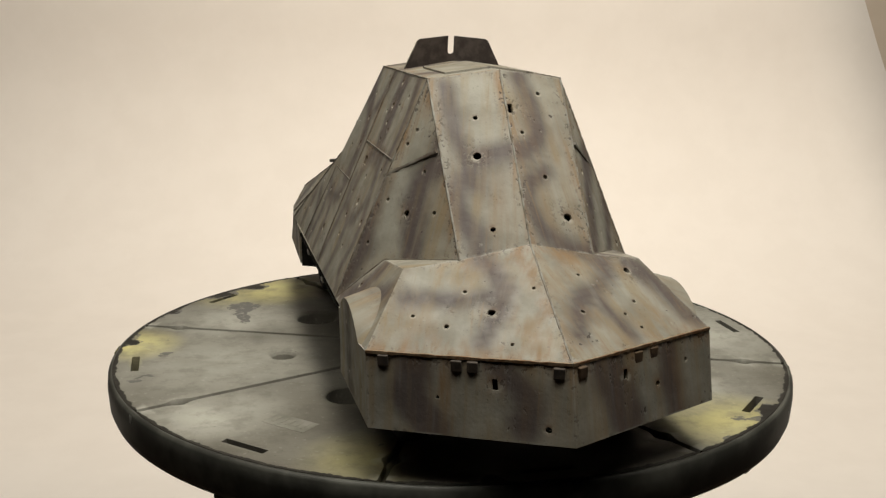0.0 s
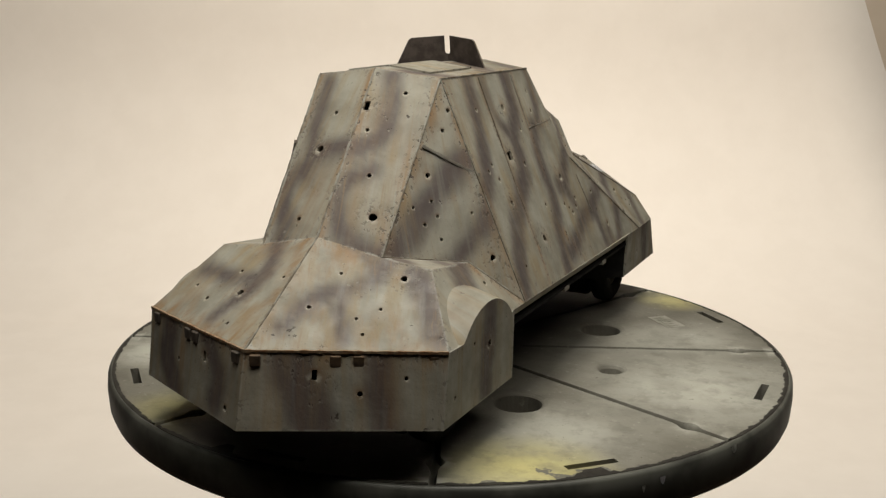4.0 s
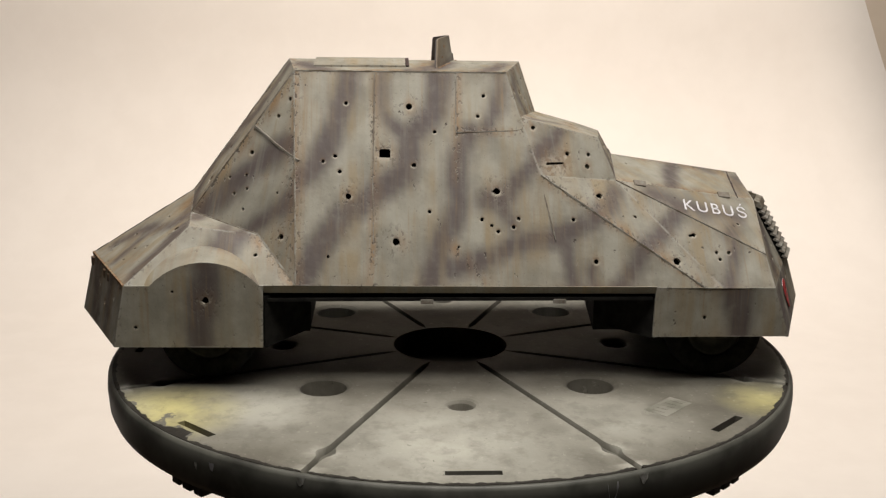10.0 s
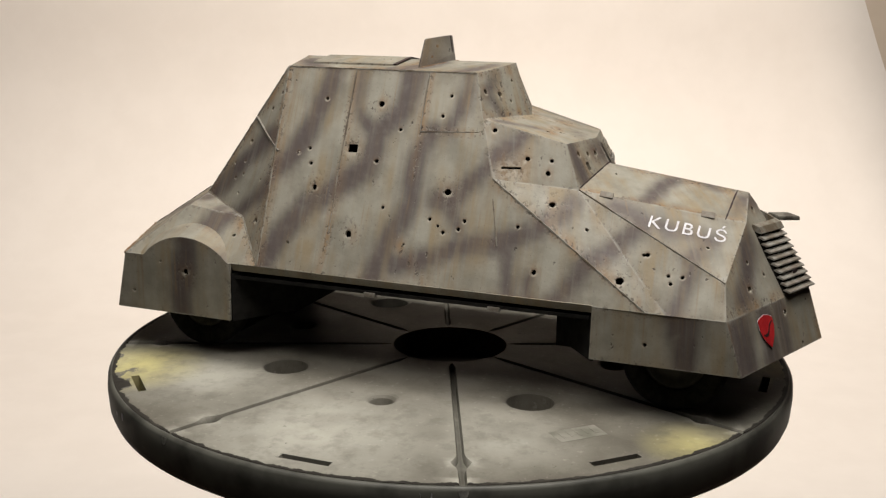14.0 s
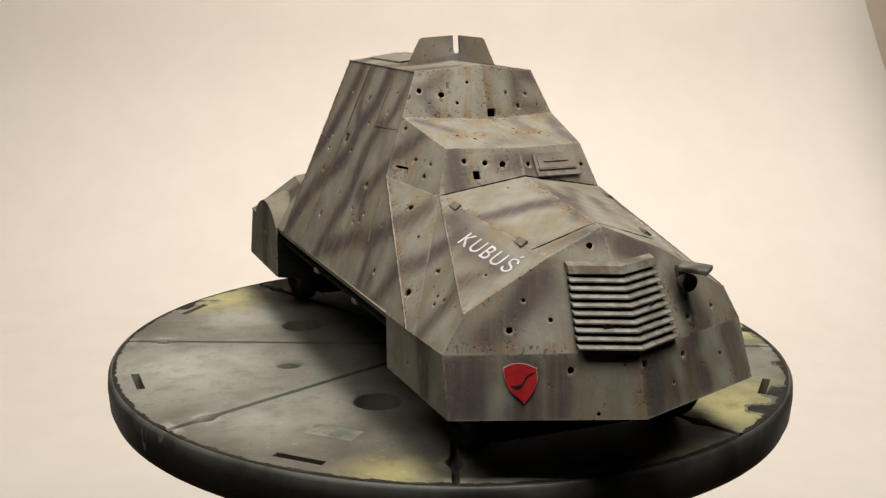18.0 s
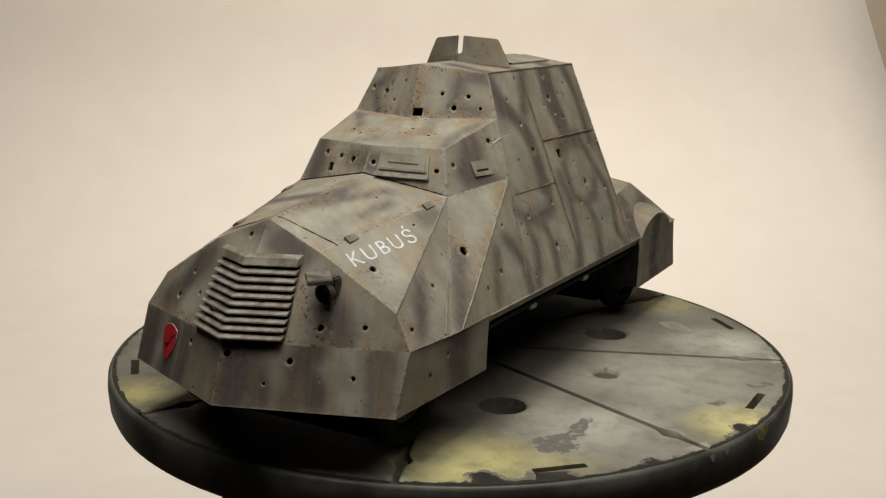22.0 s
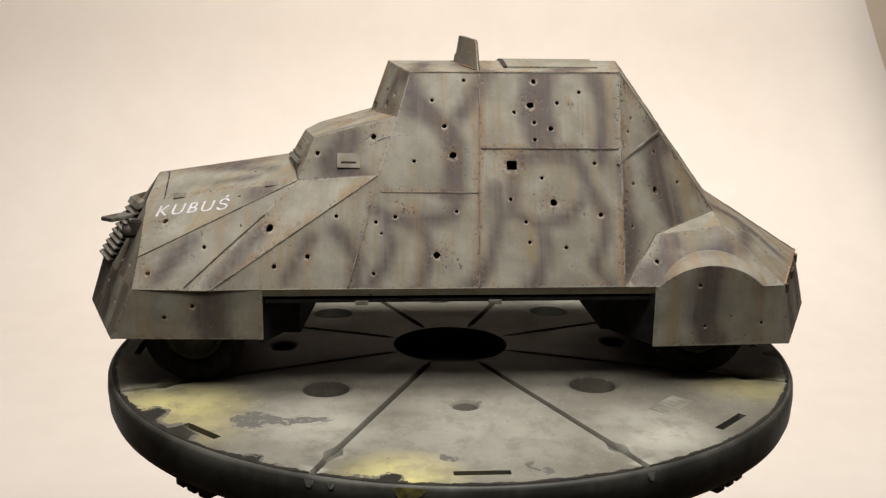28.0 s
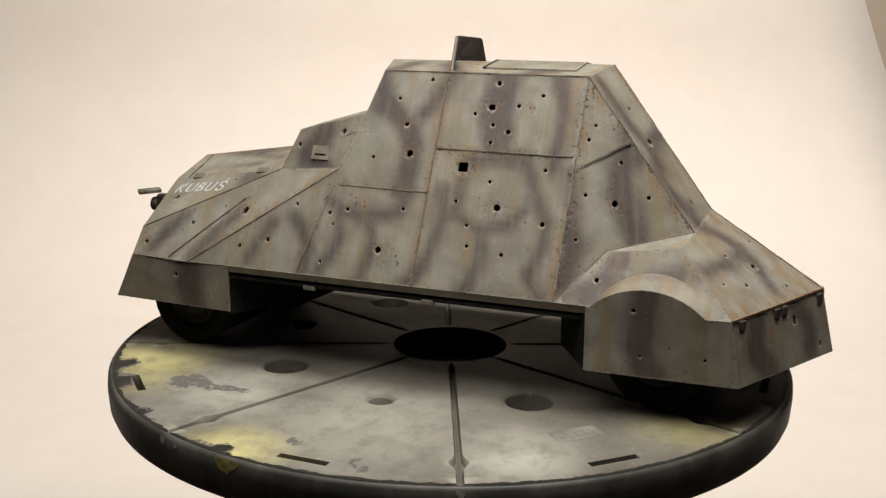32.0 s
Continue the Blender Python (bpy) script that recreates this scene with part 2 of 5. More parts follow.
def spread(poly, offsets, pts):
    """Mean value weights: heights of a polygon's corners carried over its inside."""
    out = np.zeros(len(pts))
    n = len(poly)
    d = poly[None] - pts[:, None]
    r = np.maximum(np.hypot(d[..., 0], d[..., 1]), 1e-9)
    nxt = np.roll(d, -1, 1)
    cross = d[..., 0] * nxt[..., 1] - d[..., 1] * nxt[..., 0]
    dot = (d * nxt).sum(-1)
    tan = (r * np.roll(r, -1, 1) - dot) / np.where(np.abs(cross) < 1e-9, 1e-9, cross)
    w = (tan + np.roll(tan, 1, 1)) / r
    out = (w * offsets).sum(1) / w.sum(1)
    # on the border the weights fail: go straight along the edge
    for i in range(n):
        a, b = poly[i], poly[(i + 1) % n]
        ab = b - a
        k = ((pts - a) @ ab) / (ab @ ab)
        off = np.hypot(*(pts - a - k[:, None] * ab).T)
        on = (off < 1e-4) & (k > -1e-4) & (k < 1 + 1e-4)
        out[on] = offsets[i] + (offsets[(i + 1) % n] - offsets[i]) * k[on]
    return out


MIDDLE = Vector((0, 0, 4.5))


def plate(name, parent, corners, mirror=1, axes="yz", holes=(), bands=(), worn=(), thick=0.10, grid=0.24, mat=None, label="", wear=0.22):
    """An armour plate with real thickness and real shot holes. holes: (a, b, radius) and bands: (width, a, b, a, b ...)
    by the two axes named; bands are the brown camouflage stripes."""
    rng = random.Random(len(corners) * 31 + len(holes) * 7 + mirror)
    P = np.array([(c[0] * mirror, c[1], c[2]) for c in corners], float)
    mid = P.mean(0)
    nrm = np.zeros(3)
    for a, b in zip(P, np.roll(P, -1, 0)):
        nrm += np.cross(a - mid, b - mid)
    nrm /= np.linalg.norm(nrm)
    if nrm @ (mid - np.array(MIDDLE)) < 0:
        P, nrm = P[::-1], -nrm
    u = P[1] - P[0]
    u = u - nrm * (u @ nrm)
    u /= np.linalg.norm(u)
    v = np.cross(nrm, u)
    flat = np.stack([(P - mid) @ u, (P - mid) @ v], 1)
    offs = (P - mid) @ nrm
    ia, ib = ("xyz".index(c) for c in axes)
    ic = 3 - ia - ib

    def place(a, b):
        q = np.zeros(3)
        q[ia], q[ib] = a, b
        q[ic] = mid[ic] - ((a - mid[ia]) * nrm[ia] + (b - mid[ib]) * nrm[ib]) / nrm[ic]
        return np.array([(q - mid) @ u, (q - mid) @ v])

    loops, keep_holes = [], []
    for a, b, *size in holes:
        c, r = place(a, b), max(size) * (1.0 if len(size) == 2 else 1.06 if axes == "xz" else 0.92)
        if len(size) == 2:
            w, h = size
            loops.append(np.array([place(a - w, b - h), place(a + w, b - h), place(a + w, b + h * 0.7), place(a + w * 0.8, b + h), place(a - w * 0.8, b + h), place(a - w, b + h * 0.7)]))
            keep_holes.append((c, r))
            continue
        if not inside(flat, np.array([c[0]]), np.array([c[1]]))[0] or edge_gap(flat, c[None])[0] < r * 1.4:
            continue
        k = 10 if r > 0.1 else 7
        turn = rng.uniform(0, 6)
        loops.append(np.array([c + r * rng.uniform(0.85, 1.12) * np.array([math.cos(turn + 2 * math.pi * i / k), math.sin(turn + 2 * math.pi * i / k)]) for i in range(k)]))
        keep_holes.append((c, r))
    lo, hi = flat.min(0), flat.max(0)
    gx, gy = np.meshgrid(np.arange(lo[0] + grid / 2, hi[0], grid), np.arange(lo[1] + grid / 2, hi[1], grid))
    pts = np.stack([gx.ravel(), gy.ravel()], 1)
    pts = pts[inside(flat, pts[:, 0], pts[:, 1])]
    pts = pts[edge_gap(flat, pts) > grid * 0.4]
    for c, r in keep_holes:
        pts = pts[np.hypot(*(pts - c).T) > r * 1.5]
        ring = np.array([c + r * 2.0 * np.array([math.cos(i * math.pi / 4), math.sin(i * math.pi / 4)]) for i in range(8)])
        pts = np.vstack([pts, ring[inside(flat, ring[:, 0], ring[:, 1])]])
    verts, edges = [], []
    dense = []
    for a, b in zip(flat, np.roll(flat, -1, 0)):
        k = max(1, int(np.hypot(*(b - a)) / (grid * 1.2)))
        dense += [a + (b - a) * i / k for i in range(k)]
    for loop in [dense] + loops:
        s = len(verts)
        verts += [Vector(p) for p in loop]
        edges += [(s + i, s + (i + 1) % len(loop)) for i in range(len(loop))]
    verts += [Vector(p) for p in pts]
    vo, _, fo, _, _, _ = geometry.delaunay_2d_cdt(verts, edges, [], 0, 1e-5)
    V2 = np.array([tuple(p) for p in vo])
    cent = np.array([V2[list(f)].mean(0) for f in fo])
    good = inside(flat, cent[:, 0], cent[:, 1])
    for loop in loops:
        good &= ~inside(loop, cent[:, 0], cent[:, 1])
    h = spread(flat, offs, V2)
    V3 = mid + V2[:, :1] * u + V2[:, 1:] * v + h[:, None] * nrm
    n = len(V3)
    dent = np.array([0.012 * noise.noise(Vector(p) * 0.9) for p in V3]) * np.clip(edge_gap(flat, V2) / 0.6, 0, 1)
    V3 = V3 + dent[:, None] * nrm
    faces, seen = [], {}
    for f, ok in zip(fo, good):
        if ok:
            faces.append(tuple(f))
            for i, j in zip(f, (*f[1:], f[0])):
                seen[(i, j)] = True
    back = [tuple(n + i for i in reversed(f)) for f in faces]
    walls = [(j, i, n + i, n + j) for i, j in seen if (j, i) not in seen]
    both = np.vstack([V3, V3 - nrm * thick])
    me = bpy.data.meshes.new(name)
    me.from_pydata([tuple(p * S) for p in both], [], faces + back + walls)
    camo = np.zeros(n)
    Q = V3[:, [ia, ib]]
    for w, *line in bands:
        line = np.array(line, float).reshape(-1, 2)
        wob = np.array([0.10 * noise.noise(Vector(p) * 1.3) for p in V3])
        d = edge_gap(line, Q, False) + wob
        camo = np.maximum(camo, np.clip((w * 0.5 + 0.24 - d) / 0.48, 0, 1))
    camo = camo * camo * (3 - 2 * camo)
    seam = np.clip(1 - edge_gap(flat, V2) / wear, 0, 1)
    chip, ring_shade = np.zeros(n), np.zeros(n)
    for c, r in keep_holes:
        d = np.hypot(*(V2 - c).T)
        # painted lighting of each rim: bright below the hole, brown ring darker above
        drop = np.clip(0.55 - ((V2 - c) @ np.array([u[2], v[2]])) / np.maximum(d, 1e-6) * 0.75, 0, 1)
        chip = np.maximum(chip, np.clip(2.0 - d / r, 0, 1) * drop)
        ring_shade = np.maximum(ring_shade, np.clip(2.2 - d / r, 0, 1) * (1 - drop))
    rust, scuff = 0.22 * np.clip(1 - edge_gap(flat, V2) / 0.4, 0, 1), 0.55 * np.clip(1 - edge_gap(flat, V2) / 0.12, 0, 1)
    for w, *line in worn:
        d = edge_gap(np.array(line, float).reshape(-1, 2), Q, False)
        rust = np.maximum(rust, (0.5 if w > 0.5 else 1.0) * np.clip(1.2 - d / w, 0, 1))
        if w < 0.45:
            scuff = np.maximum(scuff, np.clip(1.3 - d / min(w * 0.55, 0.2), 0, 1))
    for c, r in keep_holes:
        d = np.hypot(*(V2 - c).T)
        rust = np.maximum(rust, (r > 0.08) * 0.75 * np.clip(1.3 - d / (r * 3.2), 0, 1))
        scuff = np.maximum(scuff, (r > 0.1) * np.clip(1.0 - d / 0.75, 0, 1) * 0.9)
    for key, values in (("camo", camo), ("seam", seam), ("chip", chip), ("ring_shade", ring_shade), ("rust", rust), ("scuff", scuff)):
        at = me.attributes.new(key, "FLOAT", "POINT")
        at.data.foreach_set("value", np.concatenate([values, values]).astype(np.float32))
    level = np.cross((0, 0, 1), nrm)
    level /= np.linalg.norm(level)
    fall = np.cross(nrm, level)
    flow = np.stack([V3 @ level * S, V3 @ fall * S * {"roof_plate": 8, "cab_roof_plate": 6, "bonnet_plate": 2.5, "rear_deck_plate": 3.5}.get(name, 1), np.full(n, 0.03 * len(name) + 0.2 * mirror)], 1)
    at = me.attributes.new("flow", "FLOAT_VECTOR", "POINT")
    at.data.foreach_set("vector", np.vstack([flow, flow]).astype(np.float32).ravel())
    me.materials.append(mat or PAINT)
    ob = new(name, me)
    ob.parent = parent
    if label:
        tagged(ob, label)
    return ob


def weathered(ob, rust, shade=0.0):
    """Gives a small part the paint's streaks and rust."""
    me = ob.data
    co = np.array([v.co for v in me.vertices]) / S
    lump = np.array([noise.noise(Vector(p) * 0.8) for p in co])
    camo = np.clip(lump * 3.0 - 0.3 + shade, 0, 1)
    for key, values in (("rust", rust * np.clip(0.5 + lump, 0, 1)), ("scuff", np.clip(lump + 0.1, 0, 1) * 0.6), ("camo", camo * 0.8)):
        at = me.attributes.new(key, "FLOAT", "POINT")
        at.data.foreach_set("value", values.astype(np.float32))
    at = me.attributes.new("flow", "FLOAT_VECTOR", "POINT")
    at.data.foreach_set("vector", np.stack([co[:, 1] * S, co[:, 2] * S, co[:, 0] * 0 + 0.4], 1).astype(np.float32).ravel())
    return ob


def bead(bm, line, r, seed=1, step=0.12):
    """A lumpy weld along a line of points."""
    rng = random.Random(seed)
    ring_prev = None
    for a, b in zip(line, line[1:]):
        a, b = Vector(a), Vector(b)
        along = (b - a).normalized()
        side = along.orthogonal().normalized()
        up = along.cross(side)
        k = max(2, int((b - a).length / step))
        ring_prev = None
        for i in range(k + 1):
            c = a + (b - a) * i / k
            rr = r * rng.uniform(0.6, 1.25)
            ring = [bm.verts.new(c + (side * math.cos(q) + up * math.sin(q)) * rr) for q in (0, 1.571, 3.1416, 4.712)]
            if ring_prev:
                for j in range(4):
                    bm.faces.new((ring_prev[j], ring_prev[(j + 1) % 4], ring[(j + 1) % 4], ring[j]))
            else:
                bm.faces.new(ring)
            ring_prev = ring
        bm.faces.new(ring_prev)


# ---- the setting ----
def sheet(name, rows, mat, label, kind="structure"):
    """A swept sheet from cross rows ((left point, right point), ...), with thickness."""
    bm = bmesh.new()
    prev = None
    for a, b in rows:
        line = [bm.verts.new(Vector(a).lerp(Vector(b), i / 12)) for i in range(13)]
        if prev:
            for i in range(12):
                bm.faces.new((prev[i], prev[i + 1], line[i + 1], line[i]))
        prev = line
    ob = part(name, bm, mat, None, "", True)
    mod = ob.modifiers.new("thickness", "SOLIDIFY")
    mod.thickness, mod.offset = 0.0006, -1
    return tagged(ob, label, "backdrop", "", kind)


def build_setting():
    edge = lambda z: 59.2 - 0.39 * (z - 40.2)
    r = 34.0
    rows = [((-80, y, 0.15), (84, y, 0.15)) for y in (30, 50, 70, 86)]
    for i in range(1, 15):
        a = math.pi / 2 * i / 14
        z = 0.15 + r - r * math.cos(a)
        rows.append(((-80, 86 + r * math.sin(a), z), (min(84, edge(z)), 86 + r * math.sin(a), z)))
    for z in (36, 40, 46, 52, 58):
        rows.append(((-80, 120, z), (edge(z), 120, z)))
    sheet("backdrop", rows, PAPER, "plain cream paper backdrop sweeping up from the table")
    bm = bmesh.new()
    box(bm, (-150, -75, -4), (150, 150, 0))
    tagged(part("table", bm, WOOD), "dark wooden table under the turntable and paper", "table")
    # the room round it
    R = 250
    for name, lo, hi in (("wall_back", (-R, 190, -125), (R, 198, 300)), ("wall_front", (-R, -R - 8, -125), (R, -R, 300)),
                         ("wall_left", (-R - 8, -R, -125), (-R, 198, 300)), ("wall_right", (R, -R, -125), (R + 8, 198, 300)),
                         ("ceiling", (-R - 8, -R - 8, 300), (R + 8, 198, 308)), ("floor", (-R - 8, -R - 8, -133), (R + 8, 198, -125))):
        bm = bmesh.new()
        box(bm, lo, hi)
        # only the back wall has full beige; the rest are coloured as shaded
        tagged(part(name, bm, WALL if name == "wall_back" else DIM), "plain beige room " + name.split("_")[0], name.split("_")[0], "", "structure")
    for sx in (-140, 140):
        for sy in (-68, 142):
            bm = bmesh.new()
            soft_box(bm, (sx - 4, sy - 4, -125), (sx + 4, sy + 4, -4), 0.5)
            leg = part("leg", bm, WOOD, bpy.data.objects["table"])


# ---- the turning plate ----
# sprayed, worn and lightened places: angle, radius, size, strength
YELLOW = [(169, 12.3, 1.9, 0.85), (170, 12.5, 0.9, 1.27), (123, 11.4, 2.6, 0.68), (134, 11.5, 1.6, 0.38), (244, 11.2, 2, 0.42), (306, 11.8, 2.4, 0.68), (59, 12.3, 1.8, 0.51), (100, 11.8, 1.6, 0.34)]
# the first two paint the lamp's bright pool onto opposite sides
PALE = [(355, 9.8, 4.0, 0.85), (182, 9.0, 4.2, 0.6), (211, 10.9, 2.4, 0.9), (150, 9.5, 3.0, 0.7), (318, 9.5, 2.6, 0.7), (30, 9.5, 2.6, 0.6)]
BARE = [(138, 10.2, 0.95, 1.0), (143, 9.7, 0.5, 0.9), (146, 9.2, 0.4, 0.95), (149.5, 8.9, 0.35, 0.9), (133, 12.2, 0.9, 1.0), (148, 12.5, 0.7, 0.9), (124, 12.2, 0.8, 0.95), (175.5, 10.75, 0.5, 0.85), (168, 12.4, 0.7, 0.9), (308, 11.9, 0.5, 0.8), (314, 12.3, 0.7, 0.8), (262, 12.2, 0.5, 0.7), (130, 12.5, 0.5, 1.1), (136, 12.45, 0.4, 1.1)]
BARE += [(127, 12.5, 0.45, 1.1), (120, 12.5, 0.4, 1.0), (152, 12.55, 0.4, 1.1), (164, 12.55, 0.5, 1.1), (189, 11.9, 0.35, 1.0), (187, 11.4, 0.25, 1.0), (310, 12.5, 0.35, 1.1), (316, 12.5, 0.4, 1.1), (321, 12.5, 0.4, 1.1), (300, 12.5, 0.35, 1.1), (312, 11.3, 0.22, 1.0)]
RAD = 12.77


def build_turntable():
    base = thing("turntable", "round worn grey-green turning plate with radial grooves and black rim", "turntable", at=(0, 0, 26))
    # the top with its grooves, holes and slots
    holes = []
    circle = lambda x, y, r, k: [np.array([x + r * math.cos(2 * math.pi * i / k), y + r * math.sin(2 * math.pi * i / k)]) for i in range(k)]
    holes.append(circle(0, 0, 2.2, 48))
    for k in range(8):
        a = math.radians(45 * k)
        c, t = np.array([math.cos(a), math.sin(a)]), np.array([-math.sin(a), math.cos(a)])
        holes.append([c * 11.68 - t * 0.82, c * 11.68 + t * 0.82, c * 11.96 + t * 0.82, c * 11.96 - t * 0.82])
    verts, edges = [], []
    rim = circle(0, 0, RAD - 0.16, 220)
    for loop in [rim] + holes:
        s = len(verts)
        verts += [Vector(p) for p in loop]
        edges += [(s + i, s + (i + 1) % len(loop)) for i in range(len(loop))]
    # grooves: rows of points along both lips and the bed
    floor_of = {}
    for k in range(8):
        a = math.radians(22.5 + 45 * k)
        c, t = Vector((math.cos(a), math.sin(a))), Vector((-math.sin(a), math.cos(a)))
        for i in range(60):
            r = 2.75 + (RAD - 0.2 - 2.75) * i / 59
            w = 0.12 + (0.20 * math.exp(-((r - 11.1) / 0.28) ** 2))
            for s in (-1.0, -0.55, 0.0, 0.55, 1.0):
                verts.append(c * r + t * (s * w))
    for c, rings in [((6.57 * math.cos(math.radians(45 + 90 * k)), 6.57 * math.sin(math.radians(45 + 90 * k))), (0.0, 0.25, 0.45, 0.6, 0.68, 0.74, 0.81, 0.88, 1.0, 1.16)) for k in range(4)] + [((6.46 * math.cos(math.radians(90 * k)), 6.46 * math.sin(math.radians(90 * k))), (0.0, 0.12, 0.22, 0.3, 0.36, 0.42, 0.5, 0.6, 0.76)) for k in range(4)]:
        for q in rings:
            k = 30 if q else 1
            first = len(verts)
            verts += [Vector((c[0] + q * math.cos(i * math.tau / k), c[1] + q * math.sin(i * math.tau / k))) for i in range(k)]
            if q > 0.3:
                edges += [(first + i, first + (i + 1) % k) for i in range(k)]
    for r in np.arange(2.6, RAD - 0.4, 0.28):
        m = int(2 * math.pi * r / 0.30)
        for i in range(m):
            a = 2 * math.pi * (i + 0.5 * (int(r / 0.28) % 2)) / m
            x, y = r * math.cos(a), r * math.sin(a)
            b = (math.degrees(a) - 22.5) % 45
            b = min(b, 45 - b)
            if r * math.radians(b) > 0.42 and (abs(r - 6.5) > 1.25 or min(a % (math.pi / 4), math.pi / 4 - a % (math.pi / 4)) * r > 1.25):
                verts.append(Vector((x, y)))
    vo, _, fo, _, _, _ = geometry.delaunay_2d_cdt(verts, edges, [], 0, 1e-5)
    V2 = np.array([tuple(p) for p in vo])
    cent = np.array([V2[list(f)].mean(0) for f in fo])
    good = np.hypot(*cent.T) < RAD - 0.16
    for loop in holes:
        good &= ~inside(np.array(loop), cent[:, 0], cent[:, 1])
    rr = np.hypot(*V2.T)
    ang = np.degrees(np.arctan2(V2[:, 1], V2[:, 0]))
    b = (ang - 22.5) % 45
    b = np.minimum(b, 45 - b)
    lat = rr * np.radians(b)
    w = 0.12 + 0.20 * np.exp(-((rr - 11.1) / 0.28) ** 2)
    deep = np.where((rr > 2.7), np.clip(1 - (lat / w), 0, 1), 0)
    z = -0.20 * np.clip(deep * 2.2, 0, 1)
    for k in range(4):
        for off, r0, wide in ((45, 6.57, 0.80), (0, 6.46, 0.42)):
            a = math.radians(off + 90 * k)
            g = np.hypot(V2[:, 0] - r0 * math.cos(a), V2[:, 1] - r0 * math.sin(a))
            z -= 0.10 * np.clip(1 - (g - wide) / 0.26, 0, 1) ** 2
            z -= (0.75 if off else 0.42) * np.clip((wide + 0.01 - g) / (0.13 if off else 0.10), 0, 1)
            z -= (0.5 if off else 0.3) * np.clip(1 - g / wide, 0, 1)
    n = len(V2)
    faces, seen = [], {}
    for f, ok in zip(fo, good):
        if ok:
            faces.append(tuple(f))
            for i, j in zip(f, (*f[1:], f[0])):
                seen[(i, j)] = True
    top = np.column_stack([V2, z])
    low = np.column_stack([V2, np.full(n, -1.1)])
    walls = [(j, i, n + i, n + j) for i, j in seen if (j, i) not in seen]
    me = bpy.data.meshes.new("disc")
    me.from_pydata([tuple(p * S) for p in np.vstack([top, low])], [], faces + [tuple(n + i for i in reversed(f)) for f in faces] + walls)
    # worn paint: yellow sprays near the rim and bare patches, by angle and radius
    yellow, bare = np.zeros(n), np.zeros(n)
    for a, r0, size, s in YELLOW:
        x0, y0 = r0 * math.cos(math.radians(a)), r0 * math.sin(math.radians(a))
        yellow = np.maximum(yellow, s * np.clip(1.15 - np.hypot(V2[:, 0] - x0, V2[:, 1] - y0) / size, 0, 1))
    for a, r0, size, s in BARE:
        x0, y0 = r0 * math.cos(math.radians(a)), r0 * math.sin(math.radians(a))
        bare = np.maximum(bare, s * np.clip(1.3 - np.hypot(V2[:, 0] - x0, V2[:, 1] - y0) / size, 0, 1))
    # painted shade: the deeper in a groove, the darker
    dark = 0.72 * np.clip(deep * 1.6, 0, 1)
    ragged = np.clip((rr - (RAD - 0.62)) / 0.46, 0, 1)
    for a, r0, size, s in BARE:
        if r0 > 12.1:
            x0, y0 = r0 * math.cos(math.radians(a)), r0 * math.sin(math.radians(a))
            ragged = np.maximum(ragged, np.clip(1.45 - np.hypot(V2[:, 0] - x0, V2[:, 1] - y0) / (size * 0.62 + 0.08), 0, 0.9))
    # rubbed lips where the grooves widen and run over the rim
    pale = 0.75 * np.clip(1 - np.abs(lat - w) / 0.16, 0, 1) * np.maximum(np.exp(-((rr - 11.1) / 0.4) ** 2), rr > 12.1)
    for a, r0, size, s in PALE:
        x0, y0 = r0 * math.cos(math.radians(a)), r0 * math.sin(math.radians(a))
        pale = np.maximum(pale, s * np.clip(1.2 - np.hypot(V2[:, 0] - x0, V2[:, 1] - y0) / size, 0, 1))
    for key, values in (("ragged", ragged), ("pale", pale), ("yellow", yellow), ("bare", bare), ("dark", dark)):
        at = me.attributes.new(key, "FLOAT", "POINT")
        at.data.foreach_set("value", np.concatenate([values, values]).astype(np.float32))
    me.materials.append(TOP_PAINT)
    disc = new("disc", me)
    disc.parent = base
    # rim, underside, lugs, column and foot
    bm = bmesh.new()
    turned(bm, [(RAD - 0.17, -0.012), (RAD - 0.08, -0.03), (RAD - 0.01, -0.14), (RAD + 0.02, -0.5), (RAD - 0.02, -1.1), (RAD - 0.12, -1.36), (RAD - 0.4, -1.38), (RAD - 0.42, -1.12), (RAD - 0.19, -1.05)], 160, None, True)
    part("rim", bm, RIM_PAINT, base, "chipped black rim", True)
    for a in (45, 225):
        m = Matrix.Rotation(math.radians(a), 4, "Z") @ Matrix.Translation((9.68, 0, 0))
        stamp = new("stamped_label")
        stamp.parent = base
        bm = bmesh.new()
        box(bm, (-0.42, -0.82, -0.02), (0.42, 0.82, 0.006), m)
        part("label_plate", bm, STAMP, stamp)
        for k in range(5):
            bm = bmesh.new()
            y = -0.6 + 0.28 * k
            box(bm, (-0.25, y, 0.0), (0.2 - 0.06 * (k % 2), y + 0.10, 0.014), m)
            part("letter_bar", bm, STAMP, stamp)
    for a, wide, z0, z1, mat in ((17.9, 1.5, -0.16, -1.15, WHITE), (323.5, 0.9, -0.30, -0.62, WHITE), (320.5, 0.5, -0.45, -0.70, CHIP), (170.5, 4.2, -0.06, -0.52, YELLOW_CHIP), (160.5, 1.0, -0.1, -0.32, CHIP), (22.5, 1.4, -0.10, -0.42, CHIP), (157.5, 1.3, -0.10, -0.40, CHIP), (202.5, 1.2, -0.10, -0.45, CHIP), (337.5, 1.2, -0.10, -0.42, CHIP)):
        rng = random.Random(int(a * 10))
        bm = bmesh.new()
        k = 7
        up, low = [], []
        for i in range(k + 1):
            q = math.radians(a + wide * (i / k - 0.5))
            fade = math.sin(math.pi * (i + 0.5) / (k + 1))
            z = (z0, z0 + (z1 - z0) * fade * rng.uniform(0.7, 1.0))
